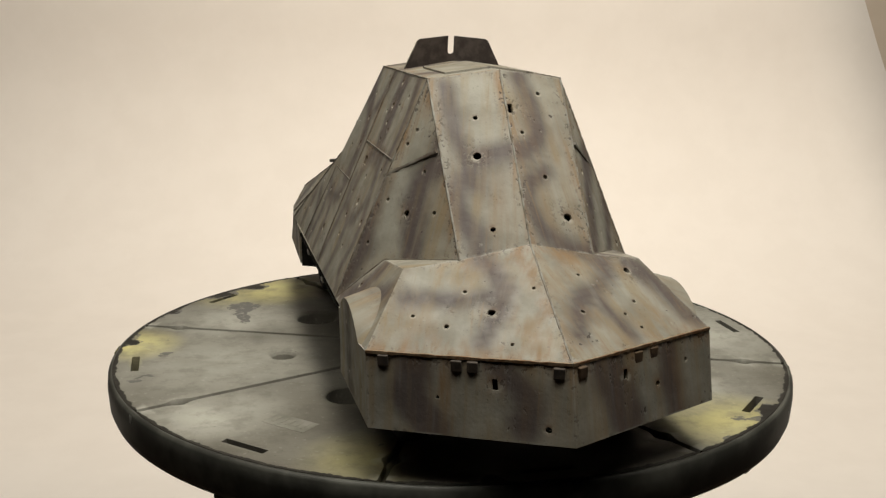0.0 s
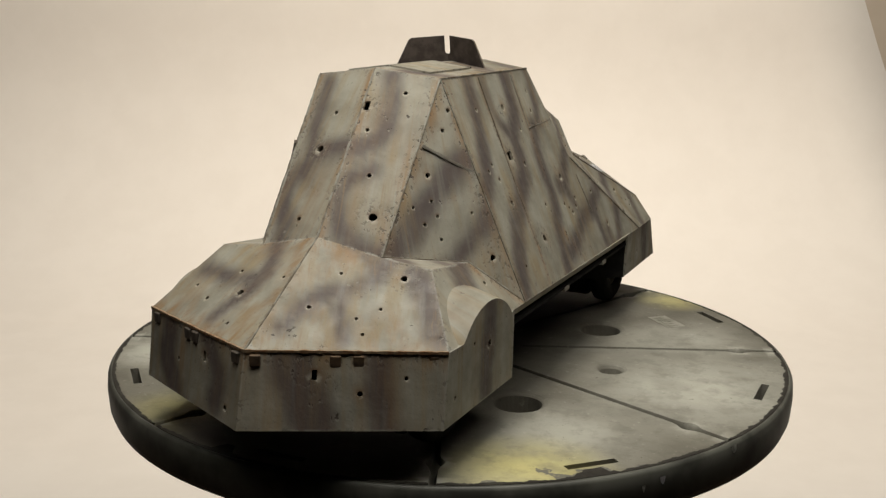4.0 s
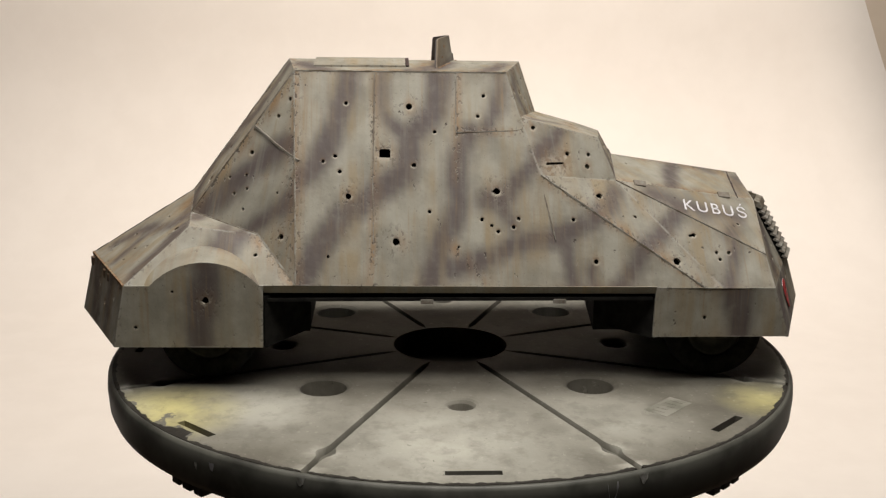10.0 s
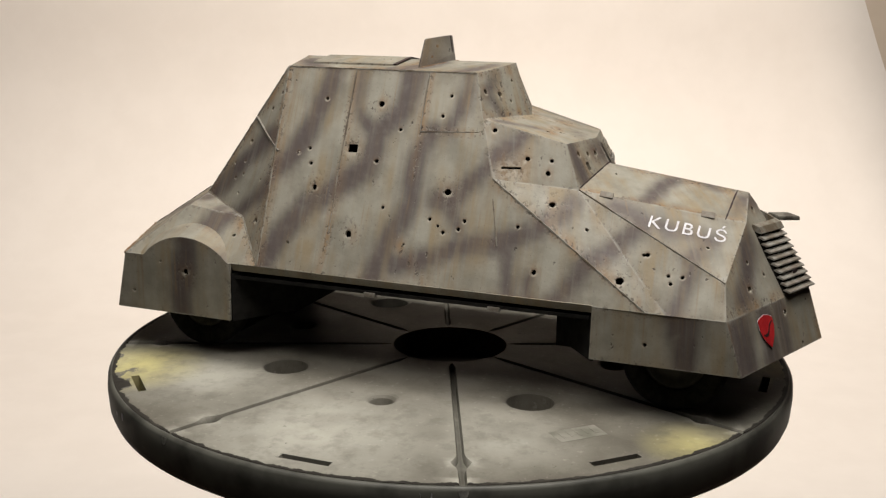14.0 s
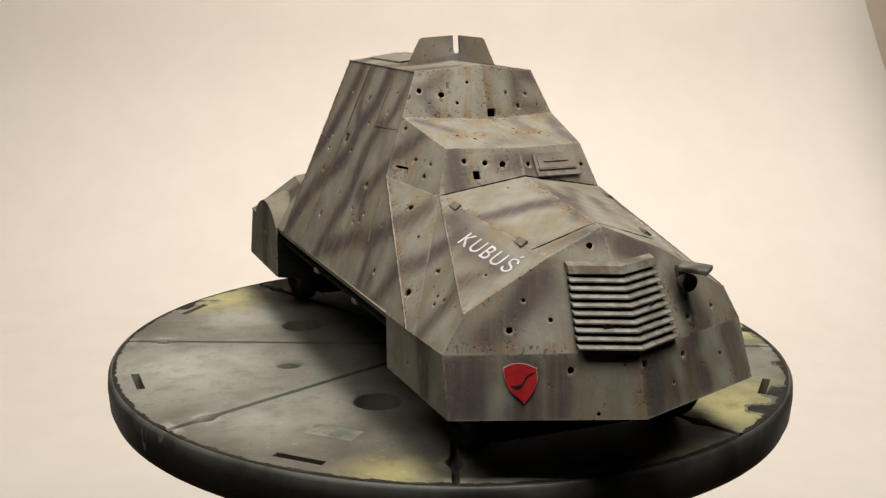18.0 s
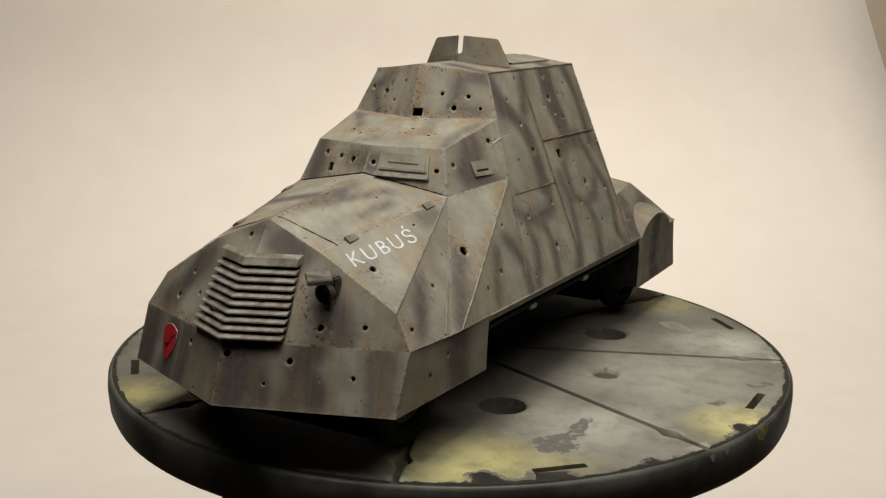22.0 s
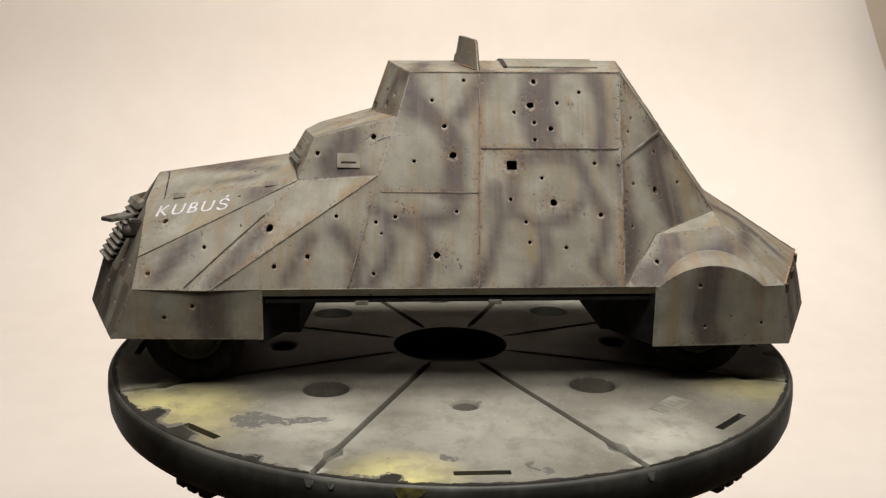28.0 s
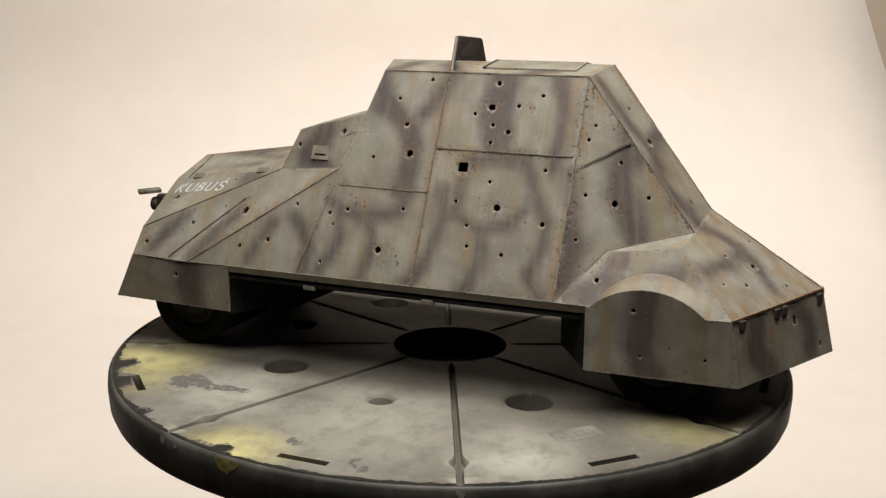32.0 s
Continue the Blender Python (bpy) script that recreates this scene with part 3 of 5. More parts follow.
            for line, zz in ((up, z[0]), (low, z[1])):
                rr_ = RAD + 0.024 - 0.02 * abs(zz + 0.5) - (0.03 if zz > -0.2 else 0)
                line.append(bm.verts.new((rr_ * math.cos(q), rr_ * math.sin(q), zz)))
        for i in range(k):
            bm.faces.new((up[i], up[i + 1], low[i + 1], low[i]))
        bmesh.ops.solidify(bm, geom=list(bm.faces), thickness=0.012)
        part("paint_chip", bm, mat, base)
    bm = bmesh.new()
    turned(bm, [(RAD - 0.45, -1.18), (RAD - 0.45, -1.32)], 96)
    part("underside", bm, DARK, base)
    for k in range(8):
        for da in (-4.2, -1.3, 1.6):
            a = math.radians(45 * k) + math.radians(da)
            bm = bmesh.new()
            soft_box(bm, (-0.45, -0.22, -2.05), (0.10, 0.22, -0.9), 0.05, Matrix.Rotation(a, 4, "Z") @ Matrix.Translation((RAD - 0.75, 0, 0)))
            part("lug", bm, RIM_PAINT, base)
    bm = bmesh.new()
    turned(bm, [(2.0, -0.9), (2.0, -2.0), (1.6, -2.2), (1.6, -24.0), (2.2, -24.3), (7.0, -25.0), (7.2, -25.6), (7.2, -25.8), (1.0, -25.85)], 64)
    part("column", bm, RIM_PAINT, base, "", True)
    return base


# ---- the armoured car ----
A, B, C, D = (2.2, 1.7, 10.6), (0, 2.4, 10.88), (2.13, -5.65, 10.62), (0, -5.98, 10.92)
E0, E, F, G, H = (0, -9.6, 6.1), (2.06, -9.37, 5.65), (3.60, -9.2, 5.42), (3.72, -6.85, 5.16), (5.12, -5.5, 3.72)
I0, I, J0, J, K = (0, -13.45, 3.68), (5.08, -11.17, 3.70), (0, -13.95, 1.53), (5.12, -11.57, 1.60), (5.17, -6.62, 1.58)
X0, X, W0, W = (0, 3.05, 9.05), (2.83, 2.16, 9.12), (0, 5.45, 8.35), (2.42, 5.0, 8.37)
U, S0, Q, T, V = (2.87, 5.6, 6.93), (0, 5.95, 7.48), (0, 10.80, 6.77), (1.79, 10.95, 6.05), (4.26, 10.68, 4.56)
M, N, O0, P0 = (4.95, 10.86, 3.53), (5.0, 11.43, 1.82), (0, 13.56, 1.93), (0, 13.0, 3.68)
Z, Z2, Z3, S1, S2 = (3.65, 2.83, 7.22), (5.06, 8.4, 3.57), (5.04, 9.0, 3.56), (5.03, 6.66, 1.83), (5.07, 6.7, 3.58)
# the hand-built body is not quite even: corners of the left side that stand elsewhere
V_LEFT, M_LEFT, N_LEFT, E_LEFT = (4.28, 10.83, 4.58), (4.84, 10.98, 3.61), (4.92, 11.76, 1.92), (1.97, -9.37, 5.65)
H_LEFT, I_LEFT, J_LEFT, K_LEFT = (5.12, -5.5, 3.63), (5.06, -11.08, 3.63), (5.10, -11.40, 1.53), (5.17, -6.57, 1.50)
S1_LEFT, S2_LEFT, Z2_LEFT, Z3_LEFT = (5.03, 6.7, 1.87), (5.07, 6.7, 3.62), (5.06, 8.4, 3.6), (5.04, 9.0, 3.6)

HOLES, BANDS, DENTS = {}, {}, {}
SCRATCH = [(-3.06, 2.83, 8.36), (-3.08, 2.37, 8.5), (-3.06, 1.58, 8.54)]
HOLES["bonnet_plate_l"] = [(-1.27, 7.19, 0.053)]
HOLES["bonnet_plate_r"] = [(0.84, 6.4, 0.054)]
HOLES["bonnet_side_plate_l"] = [(7.6, 6.37, 0.06), (10.12, 5.54, 0.12)]
HOLES["bonnet_side_plate_r"] = [(9.95, 5.42, 0.063)]
HOLES["cab_front_plate_l"] = [(-0.22, 7.84, 0.088), (-2.32, 7.69, 0.089)]
HOLES["cab_front_plate_r"] = [(1.88, 7.98, 0.089), (1.22, 7.92, 0.088), (0.65, 7.87, 0.109), (1.56, 7.55, 0.11, 0.13)]
HOLES["cab_roof_plate_l"] = [(-0.57, 3.82, 0.07), (-1.35, 4.18, 0.068)]
HOLES["cab_roof_plate_r"] = [(1.13, 4.44, 0.067), (1.6, 4.11, 0.068)]
HOLES["cab_side_plate_l"] = [(4.9, 7.84, 0.095), (4.08, 8.5, 0.095), (2.97, 8.46, 0.118)]
HOLES["cab_side_plate_r"] = [(3.83, 7.88, 0.097), (4.61, 7.82, 0.086), (4.55, 7.43, 0.097), (2.62, 8.77, 0.096), (3.35, 7.57, 0.32, 0.04)]
HOLES["fender_plate_l"] = [(-6.74, 4.35, 0.099)]
HOLES["fender_plate_r"] = [(-6.89, 4.58, 0.076)]
HOLES["front_side_plate_l"] = [(8.66, 4.87, 0.082), (10.48, 4.09, 0.094)]
HOLES["front_side_plate_r"] = [(8.07, 5.17, 0.072), (8.93, 4.64, 0.076), (9.03, 4.43, 0.072), (9.36, 4.63, 0.076), (8.18, 5.18, 0.086)]
HOLES["front_side_skirt_l"] = [(9.96, 2.64, 0.082), (9.02, 3.03, 0.092)]
HOLES["front_side_skirt_r"] = [(8.43, 2.52, 0.074)]
HOLES["front_skirt_l"] = [(-0.01, 3.36, 0.108), (-1.82, 3.22, 0.092), (-3.57, 2.87, 0.077), (-1.28, 2.6, 0.055), (-0.16, 3.33, 0.1)]
HOLES["front_skirt_r"] = [(1.76, 3.18, 0.092), (1.19, 2.06, 0.055)]
HOLES["front_wing_plate_l"] = [(6.5, 5.5, 0.162)]
HOLES["front_wing_plate_r"] = [(4.89, 6.49, 0.121), (6.14, 5.81, 0.073), (7.46, 4.42, 0.146)]
HOLES["nose_plate_l"] = [(-4.09, 4.63, 0.095), (-2.37, 4.1, 0.095), (-3.54, 4.19, 0.077)]
HOLES["nose_plate_r"] = [(0.54, 6.33, 0.094), (2.62, 4.91, 0.062), (3.14, 4.18, 0.096), (2.02, 4.43, 0.072)]
HOLES["rear_deck_plate_l"] = [(-2.07, -10.43, 0.065), (-1.55, -11.28, 0.126), (-3.61, -10.61, 0.065), (-2.8, -11.23, 0.08), (-1.28, -12.35, 0.061), (-0.3, -10.98, 0.063)]
HOLES["rear_deck_plate_r"] = [(1.24, -10.34, 0.064), (2.98, -9.75, 0.115), (0.93, -11.62, 0.078), (2.8, -10.84, 0.064), (2.32, -11.37, 0.063), (2.69, -11.7, 0.063)]
HOLES["rear_plate_l"] = [(-0.93, 9.51, 0.07), (-1.05, 8.42, 0.121), (-0.94, 6.46, 0.083), (-1.46, 10.7, 0.072)]
HOLES["rear_plate_r"] = [(1.21, 10.18, 0.071), (0.41, 9.09, 0.069), (0.92, 7.82, 0.068), (1.42, 6.69, 0.134), (0.14, 9.79, 0.085, 0.13)]
HOLES["rear_side_plate_l"] = [(-6.91, 6.62, 0.122), (-6.05, 9.07, 0.071), (-5.9, 8.62, 0.071), (-6.94, 7.89, 0.082), (-6.03, 6.89, 0.08), (-7.89, 6.78, 0.083), (-5.92, 5.53, 0.069)]
HOLES["rear_side_plate_r"] = [(-7.14, 7.81, 0.098), (-6.03, 5.18, 0.113), (-5.77, 9.67, 0.078), (-6.18, 9.08, 0.078), (-6.19, 6.57, 0.057), (-7.94, 6.92, 0.059), (-7.32, 7.05, 0.068), (-7.3, 6.6, 0.068), (-7.77, 6.4, 0.068), (-7.43, 5.92, 0.068)]
HOLES["rear_side_skirt_l"] = [(-8.09, 3.66, 0.079), (-8.36, 2.21, 0.07), (-10.36, 2.3, 0.071)]
HOLES["rear_side_skirt_r"] = [(-9.57, 3.52, 0.065), (-8.48, 3.21, 0.13), (-10.82, 2.29, 0.075)]
HOLES["side_plate_l"] = [(0.27, 7.87, 0.136), (-2.47, 9.52, 0.139), (0.87, 4.68, 0.133), (-3.16, 6.33, 0.136), (0.95, 9.67, 0.079), (-0.16, 10.34, 0.08), (0.54, 8.82, 0.098), (-2.6, 10.31, 0.1), (-4.2, 9.96, 0.081), (-3.41, 9.6, 0.08), (-1.89, 9.29, 0.079), (-2.59, 8.95, 0.079), (-3.16, 8.75, 0.099), (-2.59, 8.39, 0.079), (-4.64, 7.6, 0.079), (-2.78, 7.13, 0.078), (1.59, 7.67, 0.078), (-1.68, 6.44, 0.078), (0.17, 6.05, 0.077), (2.25, 5.89, 0.077), (-2.19, 5.71, 0.077), (-2.3, 5.06, 0.077), (-3.54, 4.89, 0.078), (-4.78, 5.92, 0.098), (4.24, 5.92, 0.077), (6.31, 4.36, 0.095)]
HOLES["side_plate_l"] += [(5.2, 4.66, 0.095), (3, 4.11, 0.076), (2.73, 5.37, 0.057), (2.91, 5.73, 0.077), (-1.76, 7.54, 0.18, 0.15)]
HOLES["side_plate_r"] = [(-1.68, 9.45, 0.118), (-3.75, 6.52, 0.114), (-2.14, 5.07, 0.133), (1.29, 6.69, 0.137), (-3.85, 9.55, 0.078), (-0.81, 8.62, 0.078), (0.9, 9.81, 0.08), (0.69, 9.13, 0.079), (-4.62, 7.65, 0.076), (-4.21, 7.82, 0.077), (-4.05, 7.31, 0.086), (-1.53, 7.53, 0.087), (-1.01, 6.03, 0.077), (0.78, 5.78, 0.077), (1.11, 5.59, 0.068), (1.33, 5.39, 0.077), (1.86, 5.54, 0.078), (2.04, 5.81, 0.078), (-4.42, 4.61, 0.066), (3.91, 5.78, 0.079), (4.66, 4.44, 0.099), (-0.03, 4.9, 0.048), (-2.52, 7.91, 0.19, 0.14)]
HOLES["tail_plate_l"] = [(-1.86, 3.01, 0.07, 0.15), (-3.3, 2.55, 0.047), (-0.63, 1.93, 0.091)]
HOLES["tail_plate_r"] = [(1.8, 3.06, 0.07, 0.14), (4.08, 3, 0.063), (2.97, 2.57, 0.078)]
HOLES["turret_front_plate_l"] = [(-0.9, 9.89, 0.069), (-1.74, 9.82, 0.08), (-1.36, 9.43, 0.099), (-2.21, 9.43, 0.06), (-0.2, 9.27, 0.185, 0.135)]
HOLES["turret_front_plate_r"] = [(2.15, 9.98, 0.09), (1.44, 9.86, 0.099), (0.54, 10.28, 0.059), (0.95, 9.59, 0.059)]
BANDS["bonnet_plate_l"] = [(0.6, 0.7, 9, 0.5, 8.9, 0.3, 8.7, 0.1, 8.6, -0.1, 8.4), (0.45, -1.2, 6.6, -1, 7, -0.9, 7.4, -0.7, 7.8, -0.5, 8.2, -0.4, 8.5, -0.2, 8.9, -0, 9.3, 0.1, 9.6, 0.3, 9.9, 0.4, 10.3), (0.45, -0.1, 8.8, -0.1, 8.5, -0.2, 8.2, -0.2, 8, -0.3, 7.7, -0.3, 7.4, -0.3, 7.1, -0.3, 6.9), (0.4, -1.6, 8.4, -1.6, 8.3, -1.6, 8.2, -1.6, 8, -1.6, 7.9, -1.6, 7.8, -1.7, 7.6, -1.7, 7.5, -1.7, 7.4, -1.7, 7.2)]
BANDS["bonnet_plate_r"] = [(0.6, 2.7, 7.5, 2.5, 7.8, 2.2, 7.8, 1.8, 7.9, 1.5, 7.9, 1.2, 8, 0.8, 8, 0.5, 8.2, 0.2, 8.3, -0, 8.5), (0.5, 1.4, 10.6, 1.3, 10.6, 1.2, 10.6, 1.1, 10.6, 0.9, 10.6, 0.8, 10.6, 0.7, 10.6, 0.6, 10.6, 0.5, 10.6, 0.4, 10.7, 0.4, 10.8, 0.3, 11, 0.3, 11.1, 0.2, 11.2), (0.45, -0.2, 8.7, -0.2, 8.9, -0.1, 9.1, -0, 9.3, 0.1, 9.5, 0.1, 9.7, 0.2, 9.9)]
BANDS["bonnet_side_plate_l"] = [(0.4, 7.2, 6.4, 7.1, 6.5, 6.9, 6.5, 6.8, 6.5, 6.6, 6.5, 6.5, 6.6)]
BANDS["side_plate_r"] = [(0.85, -3.7, 10.7, -3.8, 10.1, -4, 9.5, -4.2, 8.9, -4.4, 8.4, -4.7, 7.9, -5, 7.4, -5.5, 7, -5.9, 6.6), (0.9, -0.6, 10.6, -0.8, 9.4, -1.6, 8.4, -1.9, 7.2, -3, 6.5, -4, 5.8, -4.8, 4.8, -5.3, 3.9), (0.5, -2.6, 10.6, -2.6, 10.2, -2.6, 9.9, -2.6, 9.5, -2.5, 9.1, -2.2, 8.8, -1.9, 8.6, -1.6, 8.4), (0.55, 1.5, 10.5, 1.5, 10.3, 1.5, 10.1, 1.4, 9.8, 1.4, 9.6, 1.3, 9.3, 1.2, 9.1, 1.1, 8.9, 1, 8.7)]
BANDS["side_plate_r"] += [(0.75, 0.4, 8.6, 0, 7.9, -0.1, 7.2, 0, 6.4, -0.2, 5.7, -0.6, 5.1, -0.8, 4.5, -1, 3.8, -1.1, 3.6), (0.65, 2.9, 8.1, 2.7, 7.9, 2.6, 7.6, 2.4, 7.4, 2.2, 7.2, 2, 7, 1.8, 6.8, 1.7, 6.5, 1.5, 6.3, 1.5, 6.2), (0.8, 1, 6.4, 1.2, 6.4, 1.4, 6.4, 1.5, 6.5), (0.75, -0.2, 4.2, 0.5, 4.4, 1.1, 4.6, 1.7, 4.9, 2.4, 5.1, 3.2, 5.2, 3.9, 5.4, 4.5, 5.7, 5, 6.2, 5.1, 6.4)]
BANDS["side_plate_r"] += [(0.4, 1.6, 6, 1.6, 5.9, 1.7, 5.8, 1.8, 5.7, 1.8, 5.6, 1.9, 5.5, 1.9, 5.4, 2, 5.3, 2.1, 5.2), (0.5, 3.6, 5.1, 3.7, 4.9, 3.7, 4.6, 3.7, 4.4, 3.8, 4.2, 3.8, 4, 3.9, 3.7, 4, 3.5), (0.45, 4.5, 4.2, 4.5, 4.1, 4.5, 3.9, 4.5, 3.8, 4.6, 3.7, 4.6, 3.6), (0.65, 6.7, 5.3, 6.5, 5.1, 6.4, 4.9, 6.2, 4.7, 6.1, 4.4, 5.9, 4.2, 5.8, 4, 5.6, 3.8, 5.4, 3.6, 5.3, 3.5)]
BANDS["cab_side_plate_r"] = [(0.65, 3.7, 8.7, 3.6, 8.6, 3.5, 8.5, 3.4, 8.4, 3.2, 8.3, 3.1, 8.2, 3, 8.1, 2.9, 8, 2.8, 7.9, 2.6, 7.8, 2.5, 7.7, 2.4, 7.6, 2.3, 7.5)]
BANDS["front_wing_plate_r"] = [(0.75, 4.3, 5.7, 4.4, 5.8, 4.6, 5.8, 4.8, 5.9, 4.9, 6, 5, 6.1, 5.2, 6.2, 5.3, 6.3, 5.4, 6.4, 5.5, 6.5), (0.65, 7.6, 5.7, 7.5, 5.6, 7.3, 5.5, 7.2, 5.4, 7.1, 5.3, 6.9, 5.2, 6.8, 5.1, 6.6, 5, 6.5, 5, 6.4, 4.9, 6.2, 4.8, 6.1, 4.7, 6, 4.6)]
BANDS["bonnet_side_plate_r"] = [(0.65, 7.9, 6, 7.7, 5.9, 7.5, 5.8, 7.3, 5.8, 7.1, 5.7), (0.55, 9.7, 5.4, 9.7, 5.3, 9.6, 5.2, 9.5, 5.2, 9.5, 5.1, 9.4, 5, 9.4, 4.9, 9.3, 4.8), (0.45, 6.8, 6.5, 7.1, 6.4, 7.4, 6.3, 7.7, 6.2, 8, 6.1, 8.4, 6, 8.7, 5.9, 9.1, 5.8, 9.5, 5.7, 9.9, 5.6, 10.1, 5.6)]
BANDS["front_side_plate_r"] = [(0.65, 7.8, 6, 7.7, 5.9, 7.6, 5.8, 7.5, 5.7, 7.4, 5.6, 7.3, 5.5, 7.2, 5.4, 7.1, 5.3, 7, 5.2, 6.9, 5.1, 6.8, 5), (0.55, 9.5, 5.5, 9.5, 5.2, 9.6, 4.8, 9.5, 4.5, 9.4, 4.1, 9.3, 3.8, 9.2, 3.5, 9.1, 3.1)]
BANDS["cab_front_plate_l"] = [(0.8, 0.6, 7.9, 0.3, 7.9, 0, 7.9, -0.3, 7.9)]
BANDS["cab_front_plate_r"] = [(0.8, 2.2, 8.2, 2.2, 7.9, 2.2, 7.5, 2.2, 7.2), (0.8, 0.6, 7.9, 0.3, 7.9, 0, 7.9, -0.3, 7.9)]
BANDS["cab_side_plate_l"] = [(1, 3.8, 8.3, 4, 8, 4.2, 7.8, 4.4, 7.5, 4.1, 7.4, 3.9, 7.3, 3.6, 7.1, 3.4, 7)]
BANDS["fender_plate_l"] = [(0.8, -7.4, 4.9, -7.2, 4.7, -7, 4.4, -6.9, 4.2, -6.7, 4, -6.5, 3.8), (0.56, -1.3, 2.7, -9.6, 4.8, -14.9, 6.2, -18.7, 7.1)]
BANDS["fender_plate_r"] = [(0.9, -7.8, 5.1, -7.9, 4.9, -8.1, 4.7, -8.2, 4.5)]
BANDS["fender_top_plate_r"] = [(0.5, 2.4, -9.2, 2.5, -9.7, 2.6, -10.1, 2.7, -10.6, 2.8, -11)]
BANDS["front_side_plate_l"] = [(0.5, 9.1, 5.1, 9.3, 4.9, 9.5, 4.7, 9.6, 4.5, 9.8, 4.4, 9.9, 4.2, 10.1, 4, 10.2, 3.9)]
BANDS["front_side_skirt_l"] = [(1.2, 8.4, 3.5, 8.4, 3.2, 8.4, 2.9, 8.4, 2.6, 8.3, 2.3, 8.3, 2)]
BANDS["front_side_skirt_r"] = [(0.9, 9.6, 3.6, 9.7, 1.8)]
BANDS["front_side_skirt_r"] += [(0.55, 9.1, 4, 9.1, 3.9, 9.2, 3.7, 9.2, 3.6, 9.2, 3.4, 9.3, 3.3, 9.3, 3.2, 9.3, 3, 9.4, 2.9, 9.4, 2.7)]
BANDS["front_skirt_l"] = [(1, -0.5, 3.5, -0.5, 3.3, -0.5, 3.1, -0.5, 2.8, -0.4, 2.6, -0.4, 2.4, -0.4, 2.2), (0.9, -2.3, 3.4, -2.2, 3.2, -2.2, 3, -2.2, 2.8, -2.2, 2.6, -2.1, 2.4, -2.1, 2.2), (0.8, -4.1, 3.4, -4.2, 3.2, -4.3, 2.9, -4.3, 2.7, -4.4, 2.5, -4.4, 2.2), (0.9, -2.1, 3, -2.3, 2.8, -2.5, 2.5, -2.7, 2.3), (0.8, -0.7, 3.3, -0.8, 3.1, -0.9, 2.9, -1, 2.6, -1.2, 2.4, -1.3, 2.2), (0.5, -0.6, 4, -0.6, 3.9, -0.7, 3.8, -0.7, 3.7, -0.7, 3.6, -0.7, 3.5, -0.7, 3.4, -0.7, 3.3, -0.7, 3.2, -0.7, 3.1)]
BANDS["front_skirt_r"] = [(0.8, 4.1, 3.3, 4.2, 3.1, 4.2, 2.9, 4.3, 2.6, 4.3, 2.4, 4.4, 2.2, 4.4, 1.9), (0.8, 2, 3.4, 2.1, 3.1, 2.1, 2.9, 2.1, 2.7, 2.2, 2.4, 2.2, 2.2), (0.8, 4.8, 3.2, 4.8, 3, 4.8, 2.8, 4.8, 2.6, 4.8, 2.4, 4.9, 2.1, 4.9, 1.9), (0.9, 2.9, 3.3, 2.9, 3.1, 3, 2.8, 3, 2.6, 3, 2.4, 3.1, 2.2, 3.1, 2)]
BANDS["front_wing_plate_l"] = [(0.5, 6.7, 5.4, 6.9, 5.2, 7.1, 5.1, 7.3, 4.9, 7.5, 4.7, 7.6, 4.5, 7.8, 4.4, 8, 4.2, 8.1, 4, 8.3, 3.9)]
BANDS["nose_plate_l"] = [(0.9, -0.6, 6.3, -0.8, 6.2, -1, 6, -1.2, 5.9), (0.5, 0.5, 6.6, 0.4, 6.6, 0.2, 6.5, 0.1, 6.5, -0, 6.5), (0.75, -2.1, 5.1, -2.2, 4.9, -2.4, 4.8, -2.6, 4.6, -2.7, 4.4, -2.8, 4.2, -2.8, 4.1, -2.9, 3.9, -3, 3.7), (0.5, -0.2, 4.3, -0.3, 4.2, -0.3, 4.1, -0.4, 4, -0.5, 4, -0.5, 3.9, -0.6, 3.8, -0.7, 3.7, -0.7, 3.6, -0.7, 3.5, -0.7, 3.4, -0.7, 3.3), (0.4, -0.6, 6.2, -0.7, 6.2, -0.8, 6.1, -0.9, 6.1, -1.1, 6, -1.2, 5.9)]
BANDS["nose_plate_r"] = [(0.75, 2.1, 5.5, 2.3, 5.3, 2.5, 5.1, 2.7, 4.8, 2.9, 4.6, 3.2, 4.3, 3.4, 4.2, 3.7, 4, 3.8, 3.9), (0.5, 0.8, 6.6, 0.7, 6.6, 0.6, 6.6, 0.5, 6.6, 0.4, 6.6, 0.4, 6.6, 0.3, 6.5, 0.2, 6.5, 0.1, 6.5, -0, 6.5)]
BANDS["rear_deck_plate_l"] = [(0.62, -1.5, -8.9, -1.5, -9, -1.5, -9.2, -1.4, -9.3, -1.4, -9.5, -1.4, -9.6), (0.6, -1.4, -9.6, -1.2, -10, -1.1, -10.4, -1.1, -10.7, -1.2, -11, -1.3, -11.2, -1.4, -11.4, -1.6, -11.6, -1.8, -11.8, -2, -12), (0.5, -3.7, -10, -3.3, -10.2, -3, -10.3, -2.6, -10.5, -2.3, -10.6, -2, -10.7, -1.8, -10.7, -1.5, -10.8, -1.2, -10.8, -0.9, -10.8)]
